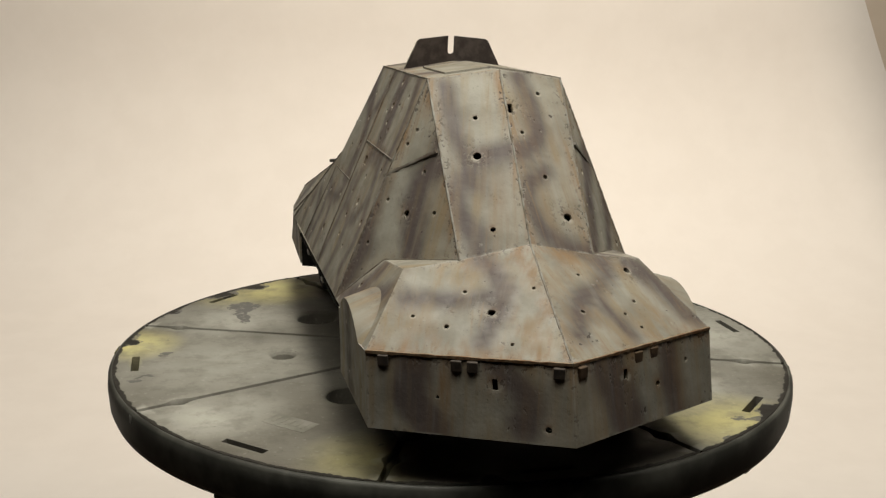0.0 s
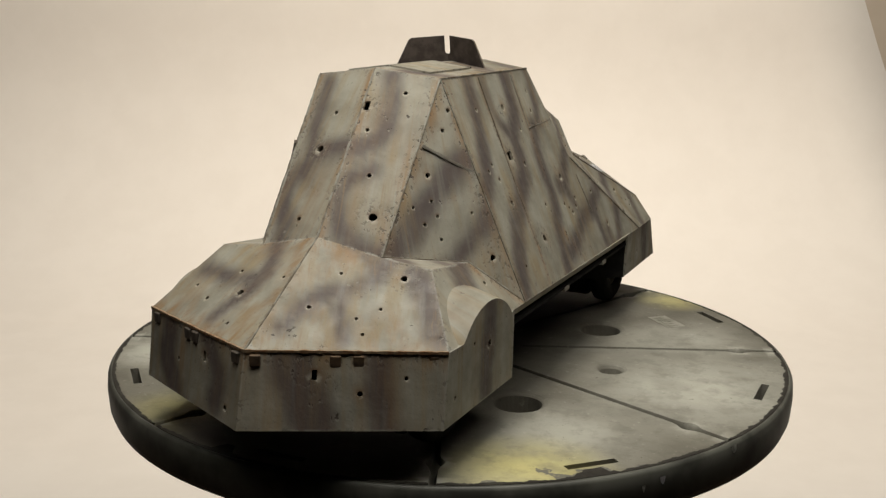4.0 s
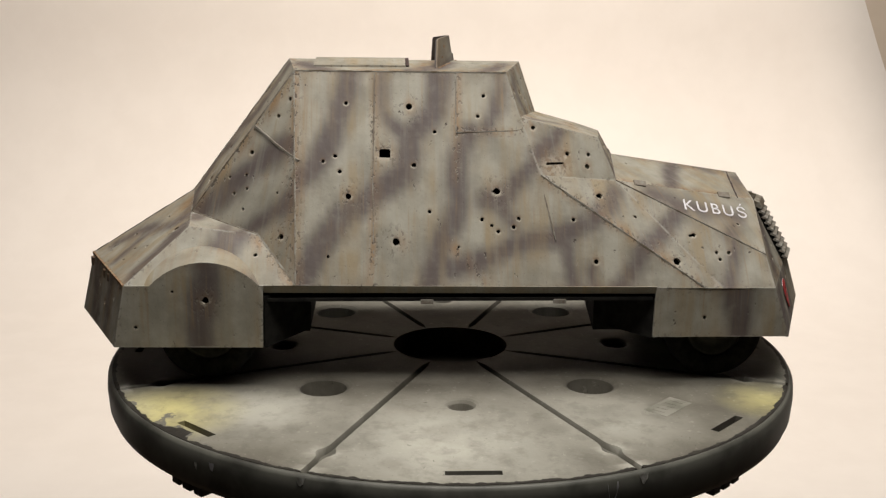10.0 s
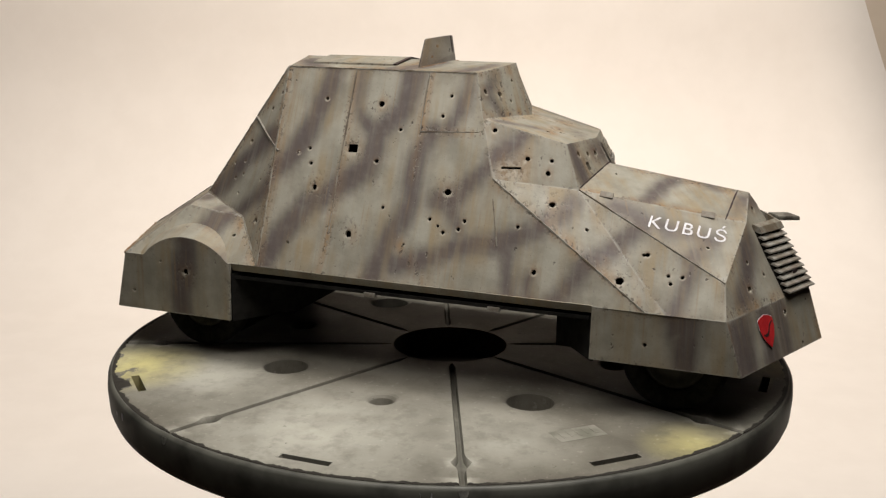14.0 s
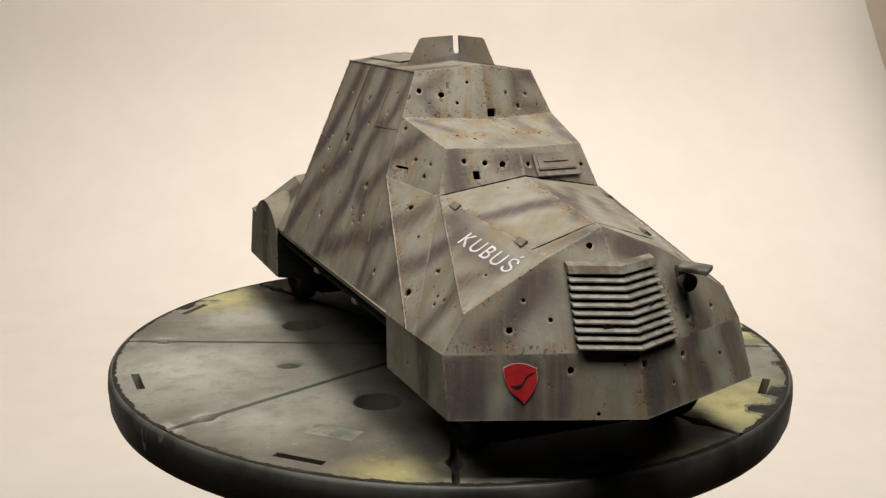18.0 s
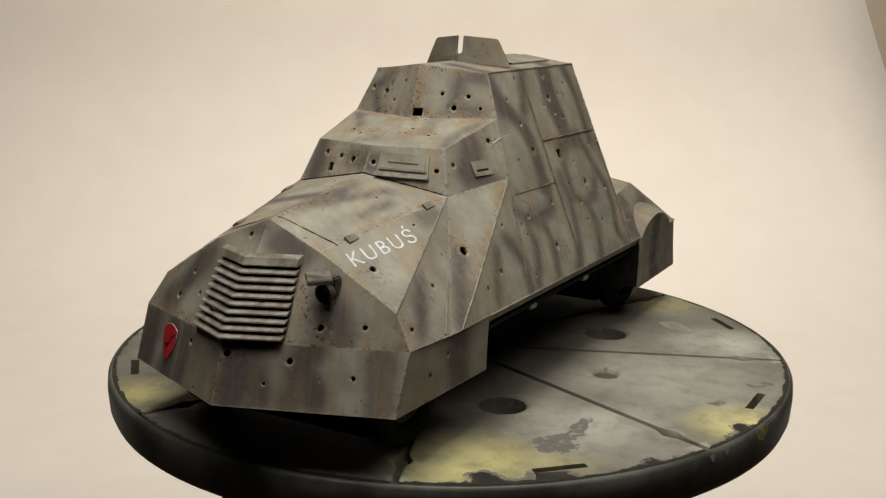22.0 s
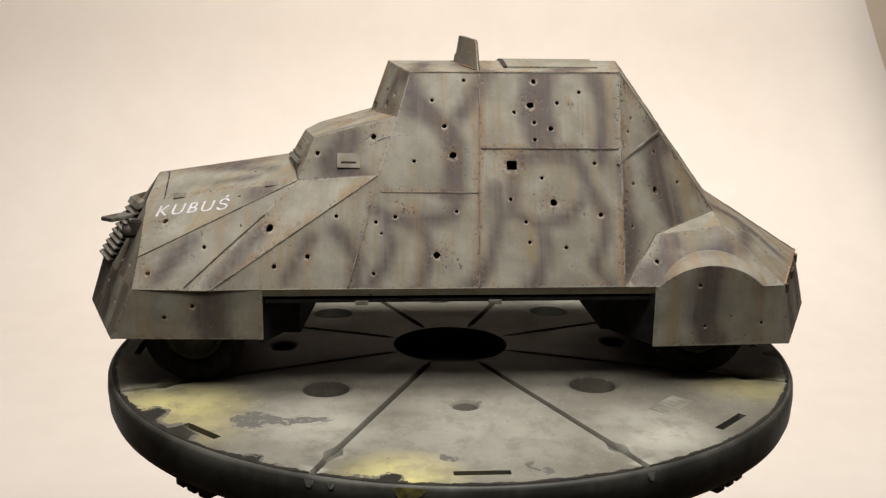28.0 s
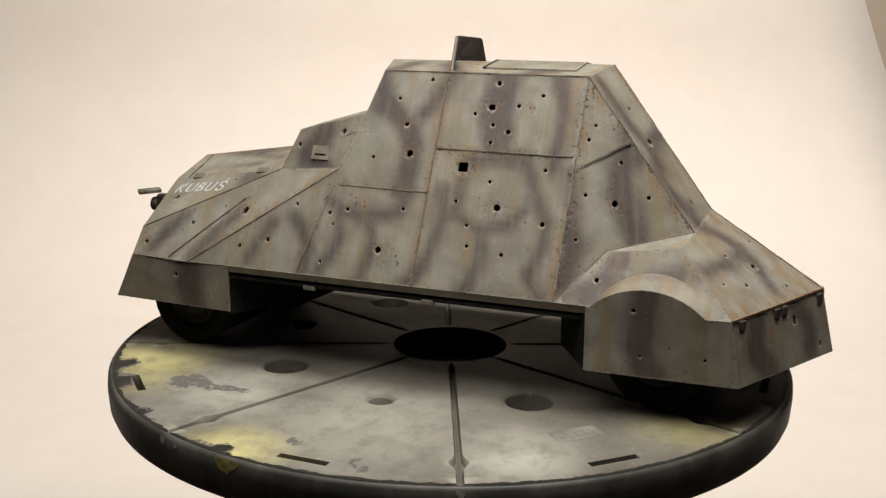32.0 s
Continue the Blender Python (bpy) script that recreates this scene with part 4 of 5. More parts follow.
BANDS["rear_deck_plate_r"] = [(0.6, 1.3, -9.4, 1.9, -9.5, 2.2, -10, 1.8, -10.6, 1.3, -10.9, 0.9, -11.3, 0.7, -11.9, 0.6, -12.4, 0.5, -12.5), (0.8, 3.2, -9.5, 3.4, -9.6, 3.5, -9.7, 3.7, -9.9, 3.8, -10, 4, -10.2, 4.1, -10.3, 4.3, -10.5, 4.4, -10.6, 4.5, -10.8, 4.7, -10.9), (0.45, 1.7, -10.8, 1.7, -11, 1.7, -11.2, 1.8, -11.4, 1.8, -11.5, 2, -11.7, 2.1, -11.9, 2.2, -12, 2.3, -12.1), (0.5, 2.5, -9.3, 2.4, -9.4, 2.4, -9.5, 2.4, -9.7, 2.3, -9.8, 2.3, -9.9)]
BANDS["rear_plate_l"] = [(0.62, 0.4, 8.6, -0.2, 8.6, -0.8, 8.4, -1.3, 8.1, -1.6, 7.7, -1.8, 7.3, -1.8, 6.8, -1.4, 6.3, -1.4, 5.8, -1.4, 5.7)]
BANDS["rear_plate_l"] += [(0.55, -1.6, 10.4, -1.6, 10, -1.6, 9.6, -1.6, 9.2, -1.5, 8.8, -1.4, 8.5, -1.3, 8.1, -1.2, 7.7, -1.2, 7.6)]
BANDS["rear_plate_r"] = [(0.62, 0.6, 10.7, 0.8, 10.2, 0.9, 9.8, 0.9, 9.5, 1, 9.1, 0.8, 8.8, 0.4, 8.6, 0, 8.6, -0.3, 8.5), (0.55, 1, 8, 0.7, 7.8, 0.4, 7.7, 0.3, 7.5, 0.2, 7.3, 0.2, 7, 0.4, 6.7, 0.5, 6.4, 0.8, 6.2, 1, 6), (0.6, 1, 6, 1.1, 5.9, 1.2, 5.9, 1.3, 5.9, 1.4, 5.8, 1.5, 5.8, 1.6, 5.8, 1.7, 5.7, 1.8, 5.7, 1.9, 5.7, 2, 5.5)]
BANDS["rear_side_plate_l"] = [(0.88, -7.2, 8.9, -7.4, 8.2, -7, 7.7, -7, 7.2, -7.3, 6.5, -7.6, 5.8, -7.7, 5.5), (0.72, -4.9, 5.7, -5.3, 5.9, -5.6, 6, -5.7, 5.7, -5.8, 5.4, -5.9, 5.2, -5.8, 4.9, -5.7, 4.6, -5.6, 4.4, -5.5, 4.1), (0.44, -5.5, 7.6, -5.6, 7.2, -5.6, 6.9, -5.7, 6.5)]
BANDS["rear_side_plate_r"] = [(0.75, -5.1, 8.1, -5.8, 8.2, -6.3, 7.9, -6.8, 7.5, -7.3, 7.1, -7.8, 6.7, -8.3, 6.2, -8.8, 5.8, -9.2, 5.5), (0.6, -5.3, 7, -5.5, 6.7, -5.7, 6.4, -6, 6.1, -6.3, 5.9, -6.7, 5.6, -7, 5.4, -7.3, 5.2, -7.7, 5)]
BANDS["rear_side_skirt_l"] = [(1, -8.5, 4.1, -8.4, 3.8, -8.4, 3.5, -8.3, 3.2, -8.3, 2.9, -8.2, 2.6, -8.4, 2.2, -8.5, 1.9, -8.7, 1.6)]
BANDS["rear_side_skirt_r"] = [(1, -8.4, 4.3, -8.4, 4.1, -8.5, 3.8, -8.5, 3.5, -8.6, 3.3, -8.6, 3, -8.6, 2.7, -8.7, 2.4, -8.7, 2.1, -8.7, 1.8)]
BANDS["side_plate_l"] = [(0.84, 1.9, 10.6, 1.7, 10, 1.5, 9.5, 1, 9.2, 0.5, 8.7, 0.2, 8.2, 0.2, 7.6, 0.3, 6.9, 0.4, 6.6), (0.6, -1, 10.7, -0.8, 10.4, -0.7, 10.1, -0.5, 9.8, -0.4, 9.6, -0.2, 9.4, 0, 9.2), (1.2, -2.8, 10.6, -2.8, 10.3, -2.7, 10, -2.7, 9.7, -2.7, 9.4, -2.7, 9.1, -2.8, 8.8, -2.8, 8.4), (0.6, -4.7, 10.5, -4.8, 10.2, -4.9, 9.9, -5, 9.6, -5.1, 9.3, -5, 9, -5, 8.7, -5, 8.5, -4.9, 8.2, -4.9, 7.9, -4.9, 7.7), (0.72, -2, 7.7, -2.3, 7.8, -2.6, 7.9, -2.9, 7.9, -3.2, 7.9, -3.5, 7.9, -3.8, 7.9)]
BANDS["side_plate_l"] += [(0.44, -5.5, 7.6, -5.6, 7.2, -5.6, 6.9, -5.7, 6.6), (0.5, 0, 8, 0, 7.5, 0.1, 7, 0, 6.5, 0.3, 6, 0.9, 5.8, 1.7, 5.7, 2.4, 5.8, 2.9, 6.1), (0.45, 1.5, 5.6, 1.3, 5.4, 1.2, 5.1, 1.1, 4.9, 1.2, 4.7, 1.2, 4.5, 1.3, 4.2, 1.4, 4, 1.4, 3.8, 1.5, 3.5, 1.5, 3.4), (0.45, 2.6, 5.8, 2.5, 5.6, 2.5, 5.3, 2.4, 5.1, 2.4, 4.9, 2.5, 4.7, 2.6, 4.4, 2.7, 4.2, 2.9, 4, 3, 3.8)]
BANDS["side_plate_l"] += [(0.5, 4.3, 5.5, 4.1, 5.3, 3.9, 5.1, 3.8, 4.9, 3.6, 4.7, 3.5, 4.5, 3.6, 4.3, 3.6, 4, 3.6, 3.8, 3.7, 3.6), (0.4, 5.1, 5.2, 5.2, 5.1, 5.2, 5, 5.3, 4.9, 5.4, 4.8, 5.5, 4.7, 5.6, 4.6, 5.7, 4.5, 5.7, 4.4, 5.7, 4.3, 5.8, 4.2, 5.8, 4.1, 5.9, 4, 5.9, 3.9), (0.5, -1.2, 6.8, -1.2, 6.5, -1.3, 6.1, -1.3, 5.8, -1.2, 5.4, -1.1, 5, -1, 4.7, -0.8, 4.3, -0.6, 4, -0.3, 3.6), (0.45, -1.8, 7.2, -1.8, 6.6, -1.8, 6, -2.5, 5.6, -3.6, 5.8, -4.2, 6.4, -4.3, 7, -4.1, 7.7)]
BANDS["side_plate_l"] += [(0.45, -2.8, 5.5, -2.8, 5.2, -2.8, 5, -2.8, 4.7, -2.7, 4.4, -2.6, 4.2, -2.6, 3.9, -2.4, 3.7, -2.3, 3.5), (0.5, -4.5, 6.7, -4.7, 6.3, -4.9, 6, -4.9, 5.6, -4.9, 5.2, -4.7, 4.7, -4.5, 4.4, -4.7, 4, -5, 3.7)]
BANDS["tail_plate_l"] = [(1, -3.9, 3.4, -3.9, 3.1, -4, 2.8, -4, 2.5, -3.9, 2.3, -3.8, 2.1, -3.6, 1.9, -3.5, 1.7), (0.8, -1.7, 3.6, -1.6, 3.4, -1.5, 3.2, -1.3, 3.1, -1.2, 2.9, -1.1, 2.8, -1.1, 2.6, -1.1, 2.3, -1.2, 2.1, -1.2, 1.9)]
BANDS["tail_plate_r"] = [(1.2, 1.2, 3.5, 1.2, 3.3, 1.3, 3.1, 1.4, 2.9, 1.5, 2.7, 1.6, 2.5, 1.7, 2.2, 1.8, 2, 1.9, 1.8), (0.8, 3.3, 3.4, 3.4, 3.2, 3.4, 3, 3.4, 2.7, 3.5, 2.5, 3.6, 2.2, 3.6, 2, 3.7, 1.7)]
BANDS["turret_front_plate_l"] = [(0.5, -1.8, 10.5, -2.4, 10.3, -2.9, 10.1), (0.45, -1.5, 10.6, -1.4, 10.3, -1.4, 10, -1.3, 9.7, -1.3, 9.4, -1.6, 9.4, -1.9, 9.3, -2.3, 9.3)]
BANDS["turret_front_plate_r"] = [(0.35, 1.2, 10.6, 1.4, 10.4, 1.6, 10.2, 1.9, 10.1, 2.1, 9.9, 1.9, 9.5, 1.7, 9.2)]
BANDS["fender_top_plate_r"] += [(0.75, 1.3, -8.9, 1.6, -8.9, 1.9, -9, 2.1, -9, 2.4, -9.1, 2.7, -9.2), (0.6, 2.7, -7, 2.9, -7.1, 3.1, -7.2, 3.3, -7.2, 3.5, -7.3, 3.7, -7.4, 3.8, -7.5, 4, -7.6, 4.2, -7.7, 4.4, -7.7), (0.45, 3.2, -8, 3.5, -8, 3.8, -8, 4.2, -8, 4.5, -8, 4.8, -8)]
BANDS["fender_plate_r"] += [(0.6, -7.1, 5.4, -7.2, 5.3, -7.3, 5.3, -7.4, 5.2, -7.5, 5.2, -7.6, 5.1, -7.7, 5.1, -7.8, 5.1, -7.9, 5), (0.45, -8, 5.4, -8, 5.3, -8, 5.2, -8.1, 5.1, -8.1, 5, -8.1, 5, -8.1, 4.9, -8.2, 4.8)]
DENTS["bonnet_plate_r"] = [(1.92, 5.98)]
DENTS["bonnet_side_plate_r"] = [(10.17, 5.62)]
DENTS["cab_front_plate_r"] = [(1.24, 7.87)]
DENTS["cab_roof_plate_l"] = [(-0.47, 3.5), (-0.69, 4.56), (-1.03, 4.51), (-1.42, 3.74)]
DENTS["cab_roof_plate_r"] = [(1.62, 4.15), (1.09, 4.54), (0.71, 3.14)]
DENTS["front_wing_plate_r"] = [(6.86, 4.98)]
DENTS["nose_plate_l"] = [(-1.3, 5.85), (-2.58, 4.77)]
DENTS["rear_deck_plate_l"] = [(-2.71, -10.78), (-0.24, -12.18)]
DENTS["rear_deck_plate_r"] = [(2.0, -10.73), (3.52, -10.74)]
DENTS["rear_plate_l"] = [(-1.63, 9.92), (-0.69, 7.29)]
DENTS["rear_plate_r"] = [(0.7, 8.69)]
DENTS["rear_side_plate_l"] = [(-7.59, 5.33)]
DENTS["rear_side_plate_r"] = [(-6.82, 7.05)]
DENTS["side_plate_l"] = [(-1.56, 8.84), (-3.91, 9.64), (2.23, 7.4), (-0.87, 7.39), (3.39, 5.59), (-4.31, 5.19), (-1.19, 4.85), (4.91, 5.24)]
DENTS["side_plate_r"] = [(-2.55, 9.27), (-1.54, 6.87), (-5.35, 6.94), (0.34, 8.31), (3.11, 5.3), (-3.93, 5.31)]
DENTS["tail_plate_l"] = [(-1.24, 2.9)]
DENTS["tail_plate_r"] = [(1.91, 3.6)]


# small worn spots at the dents
WORN_SPOTS = {}
for key in DENTS:
    WORN_SPOTS[key] = [(0.13, a, b, a + 0.05, b) for a, b in DENTS[key]]
BANDS["cab_roof_plate_r"] = [(0.3, 2.5, 2.5, 1.9, 3.3, 1.5, 3.9), (0.2, 0.3, 4.9, 0.9, 5.1)]
BANDS["cab_roof_plate_l"] = [(0.3, -0.9, 3.2, -1.2, 4.0), (0.3, -2.5, 2.7, -2.2, 3.8, -2.3, 4.8)]
BANDS["roof_plate_r"] = [(0.8, 2.1, -4.6, 0.9, -5.4), (0.9, 2.1, -1.6, 1.3, -0.6, 0.6, -0.4), (0.7, 2.1, 1.0, 0.8, 1.7)]
BANDS["roof_plate_l"] = [(0.8, -2.1, -3.4, -1.4, -4.2), (0.8, -2.1, -1.0, -0.8, -0.2), (0.7, -1.9, 1.4, -0.6, 1.2)]
# worn and rusty lines: width, then points by the plate's two axes
WORN = {}
WORN["roof_plate_r"] = [(0.42, 2.15, 1.6, 2.1, -5.6), (0.3, 0.1, -5.9, 2.1, -5.6), (0.5, 0.3, -0.9, 1.6, -1.2)]
WORN["roof_plate_l"] = [(0.42, -2.15, 1.6, -2.1, -5.6), (0.3, -0.1, -5.9, -2.1, -5.6), (0.5, -0.3, -0.9, -1.6, -1.2)]
WORN["side_plate_r"] = [(0.42, -5.6, 10.6, -5.5, 3.7), (0.22, -2.87, 10.5, -2.9, 3.7), (0.20, -0.06, 10.5, -0.07, 7.0), (0.16, 0, 8.64, 2.1, 8.67), (0.30, -0.2, 4.9, 0.9, 3.8), (0.2, 2.9, 7.1, 8.3, 3.7)]
WORN["side_plate_l"] = [(0.36, -5.6, 10.6, -5.5, 3.7), (0.26, -0.72, 10.5, -0.55, 3.7), (0.16, -0.7, 8.1, -5.4, 8.1), (0.16, 2.8, 6.67, -0.6, 6.65), (0.3, 2.2, 6.3, 1.6, 6.0), (0.2, 2.93, 6.64, 3.87, 3.7)]
WORN["rear_side_plate_r"] = [(0.28, -5.75, 10.4, -9.3, 5.7), (0.3, -5.7, 10.4, -5.6, 3.8)]
WORN["rear_side_plate_l"] = [(0.24, -5.75, 10.4, -9.3, 5.7), (0.3, -5.7, 10.4, -5.6, 3.8)]
WORN["rear_plate_r"] = [(0.9, 0.6, 9.5, 0.9, 6.5), (0.36, 0.05, 10.8, 0.05, 6.2), (0.30, 2.05, 10.5, 2.0, 5.8)]
WORN["rear_plate_l"] = [(0.8, -0.9, 7.6, -0.6, 6.2), (0.26, -0.05, 10.8, -0.05, 6.2), (0.24, -2.05, 10.5, -2.0, 5.8)]
WORN["rear_deck_plate_r"] = [(1.1, 0.8, -10.2, 1.0, -12.6), (0.9, 3.0, -11.8, 4.2, -10.6), (0.55, 0.1, -9.7, 0.1, -13.4), (0.55, 0.1, -13.3, 5.0, -11.0), (0.5, 0.2, -9.7, 2.1, -9.5)]
WORN["rear_deck_plate_l"] = [(0.8, -0.8, -10.2, -0.8, -12.6), (0.6, -3.6, -10.4, -3.4, -11.4), (0.45, -0.1, -9.7, -0.1, -13.4), (0.45, -0.1, -13.3, -5.0, -11.0), (0.5, -0.2, -9.7, -2.1, -9.5)]
WORN["tail_plate_r"] = [(0.7, 0.8, 3.4, 0.9, 1.8), (0.5, 3.6, 3.4, 3.6, 1.8), (0.30, 0.1, 3.5, 5.0, 3.5), (0.5, 1.6, 3.4, 1.7, 1.7)]
WORN["tail_plate_l"] = [(0.6, -0.9, 3.4, -0.9, 1.8), (0.5, -3.2, 3.4, -3.2, 1.8), (0.30, -0.1, 3.5, -5.0, 3.5)]
WORN["nose_plate_r"] = [(0.22, 4.8, 3.7, 0.2, 3.75), (0.2, 1.9, 6.0, 4.2, 4.6)]
WORN["nose_plate_l"] = [(0.24, -4.8, 3.7, -0.2, 3.75), (0.3, -1.6, 5.2, -2.0, 4.0)]
WORN["front_skirt_r"] = [(0.2, 0.08, 3.6, 0.08, 2.0), (0.16, 4.9, 3.5, 4.9, 2.0)]
WORN["front_skirt_l"] = [(0.24, -0.12, 3.3, -0.12, 2.0)]
WORN["bonnet_plate_l"] = [(0.3, -1.9, 10.6, -2.8, 5.7), (0.32, -0.08, 10.6, -0.08, 6.8)]
WORN["bonnet_plate_r"] = [(0.28, 1.9, 10.6, 2.8, 5.7), (0.32, 0.08, 10.5, 0.08, 6.8)]
WORN["cab_roof_plate_r"] = [(0.3, 0.2, 3.1, 2.7, 2.4), (0.4, 0.6, 4.2, 1.8, 4.2)]
WORN["cab_roof_plate_l"] = [(0.3, -0.2, 3.1, -2.7, 2.4), (0.4, -0.4, 4.2, -1.6, 3.9)]
WORN["turret_front_plate_r"] = [(0.22, 0.1, 10.68, 2.0, 10.62), (0.3, 0.1, 10.7, 0.1, 9.2), (0.2, 0.1, 9.2, 2.7, 9.2)]
WORN["turret_front_plate_l"] = [(0.22, -0.1, 10.68, -2.0, 10.62), (0.3, -0.1, 10.7, -0.1, 9.2), (0.2, -0.1, 9.2, -2.7, 9.2)]
WORN["front_wing_plate_l"] = [(0.2, 3.0, 7.1, 8.3, 3.7)]
WORN["front_wing_plate_r"] = [(0.24, 3.0, 7.1, 8.3, 3.7)]
WORN["fender_plate_r"] = [(0.2, -6.9, 5.0, -5.6, 3.7)]
WORN["fender_plate_l"] = [(0.2, -6.9, 5.0, -5.6, 3.7)]


def arch(y0, half, top, x, k=14, z0=3.65):
    h = top - z0
    r = (half * half + h * h) / (2 * h)
    a = math.asin(min(1, half / r)) if h < r else math.pi / 2
    return [(x, y0 + r * math.sin(q), top - r + r * math.cos(q)) for q in np.linspace(a, -a, k)]


def build_car():
    car = thing("armoured_car", "scale model armoured car in grey and brown camouflage, shot-holed and rusty", "model vehicle", at=(0, 0, 26))
    for s in (1, -1):
        d = "r" if s > 0 else "l"

        def p(name, corners, axes, key=None, **kw):
            key = (key or name) + "_" + d
            return plate(name, car, corners, s, axes, HOLES.get(key, ()), BANDS.get(key, ()), WORN.get(key, []) + WORN_SPOTS.get(key, []), **kw)

        if s > 0:
            v, m, n, e, h, i, j, k, s1, s2, z2, z3 = V, M, N, E, H, I, J, K, S1, S2, Z2, Z3
        else:
            v, m, n, e, h, i, j, k, s1, s2, z2, z3 = V_LEFT, M_LEFT, N_LEFT, E_LEFT, H_LEFT, I_LEFT, J_LEFT, K_LEFT, S1_LEFT, S2_LEFT, Z2_LEFT, Z3_LEFT
        p("roof_plate", (A, B, D, C), "xy")
        p("turret_front_plate", (A, B, X0, X), "xz")
        p("cab_roof_plate", (X, X0, W0, W), "xy")
        p("cab_front_plate", (W, W0, S0, U), "xz")
        p("bonnet_plate", (U, S0, Q, T), "xy")
        p("bonnet_side_plate", (U, T, v), "yz")
        p("nose_plate", (T, Q, P0, m, v), "xz")
        p("front_skirt", (m, P0, O0, n), "xz")
        p("side_skirt", (m, n, s1, s2), "yz", "front_side_skirt")
        p("front_side_plate", (U, v, m, z3), "yz")
        p("front_wing_plate", (Z, U, z3, z2), "yz")
        p("cab_side_plate", (X, W, U, Z), "yz")
        p("side_plate", (C, A, X, Z, z2, s2, h), "yz")
        p("rear_side_plate", (C, e, G, h), "yz")
        p("fender_top_plate", (e, F, G), "xy")
        p("rear_plate", (D, C, e, E0), "xz")
        p("rear_deck_plate", (E0, e, F, i, I0), "xy")
        p("fender_plate", (F, G, h, i), "yz")
        p("tail_plate", (i, I0, J0, j), "xz")
        arc = arch(-8.5, 1.80, 4.52 if s > 0 else 4.36, 5.15, z0=h[2])
        p("side_skirt", [j, k, (5.17, -6.57, h[2])] + arc + [i], "yz", "rear_side_skirt")
        # the wheel arch hood
        bm = bmesh.new()
        inner = [(4.99 - max(0, z - h[2]) * 0.80, y, z) for x, y, z in arch(-8.65, 2.0, 4.84 if s > 0 else 4.72, 4.0, z0=h[2])]
        rows = [[bm.verts.new(((ax + (bx - ax) * k / 4) * s, ay + (by - ay) * k / 4, az + (bz - az) * k / 4)) for k in range(5)] for (ax, ay, az), (bx, by, bz) in zip(arc, inner)]
        for r0, r1 in zip(rows, rows[1:]):
            for k in range(4):
                bm.faces.new((r0[k], r0[k + 1], r1[k + 1], r1[k]))
        weathered(part("wheel_arch", bm, PAINT, car, "", True), 0.9)
        # lip along the bottom of the side
        bm = bmesh.new()
        ends = [[bm.verts.new((x * s, y, z + (h[2] - 3.65) * (1 if y < 0 else 0))) for x, z in ((5.115, 3.635), (4.97, 3.36), (4.93, 3.36), (5.04, 3.635))] for y in (-6.57, 6.7)]
        for q in range(4):
            bm.faces.new((ends[0][q], ends[0][(q + 1) % 4], ends[1][(q + 1) % 4], ends[1][q]))
        bm.faces.new(ends[0])
        bm.faces.new(ends[1])
        weathered(part("side_lip", bm, PAINT, car), 0.5)
        for y in (9.2, -8.65):
            wheel = new("wheel")
            wheel.parent = car
            wheel.matrix_local = pose(3.5 * s * S, y * S, 1.75 * S, 0, 90 * s, 0)
            bm = bmesh.new()
            turned(bm, [(1.05, -0.36), (1.55, -0.40), (1.72, -0.28), (1.76, 0), (1.72, 0.28), (1.55, 0.40), (1.05, 0.36), (1.0, 0.1), (1.0, -0.1)], 40, None, True)
            part("tyre", bm, RUBBER, wheel, "", True)
            bm = bmesh.new()
            turned(bm, [(1.06, -0.2), (1.06, 0.22), (0.9, 0.26), (0.8, 0.12), (0.4, 0.10), (0.35, 0.28), (0.15, 0.30)], 32)
            part("rim", bm, HUB, wheel, "", True)
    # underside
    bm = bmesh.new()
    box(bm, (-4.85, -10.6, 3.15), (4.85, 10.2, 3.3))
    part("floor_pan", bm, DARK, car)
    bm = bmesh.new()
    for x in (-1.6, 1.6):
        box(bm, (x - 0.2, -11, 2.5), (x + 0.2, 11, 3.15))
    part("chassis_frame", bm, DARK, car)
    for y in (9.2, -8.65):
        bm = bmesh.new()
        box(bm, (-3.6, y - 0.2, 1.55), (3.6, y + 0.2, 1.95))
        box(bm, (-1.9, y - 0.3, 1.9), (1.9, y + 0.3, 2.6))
        # block added round the axle to darken the shadow between the wheels
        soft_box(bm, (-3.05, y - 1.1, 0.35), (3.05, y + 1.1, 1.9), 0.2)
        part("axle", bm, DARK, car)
    # dark boxes added inside the hull so no light passes through the holes
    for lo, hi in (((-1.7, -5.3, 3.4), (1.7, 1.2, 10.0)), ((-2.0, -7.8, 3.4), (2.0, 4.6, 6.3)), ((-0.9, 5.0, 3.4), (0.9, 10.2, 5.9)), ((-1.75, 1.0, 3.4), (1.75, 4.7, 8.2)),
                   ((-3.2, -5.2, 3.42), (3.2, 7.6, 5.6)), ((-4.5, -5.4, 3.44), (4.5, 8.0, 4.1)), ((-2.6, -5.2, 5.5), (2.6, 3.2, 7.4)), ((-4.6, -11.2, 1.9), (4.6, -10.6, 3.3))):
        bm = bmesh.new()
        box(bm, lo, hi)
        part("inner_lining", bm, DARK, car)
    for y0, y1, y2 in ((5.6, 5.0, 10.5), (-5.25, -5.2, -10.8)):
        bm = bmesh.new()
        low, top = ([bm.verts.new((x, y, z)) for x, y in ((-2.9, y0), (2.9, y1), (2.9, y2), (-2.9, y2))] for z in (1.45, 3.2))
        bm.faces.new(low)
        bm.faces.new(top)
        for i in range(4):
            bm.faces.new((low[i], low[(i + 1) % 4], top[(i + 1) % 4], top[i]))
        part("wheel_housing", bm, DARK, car)
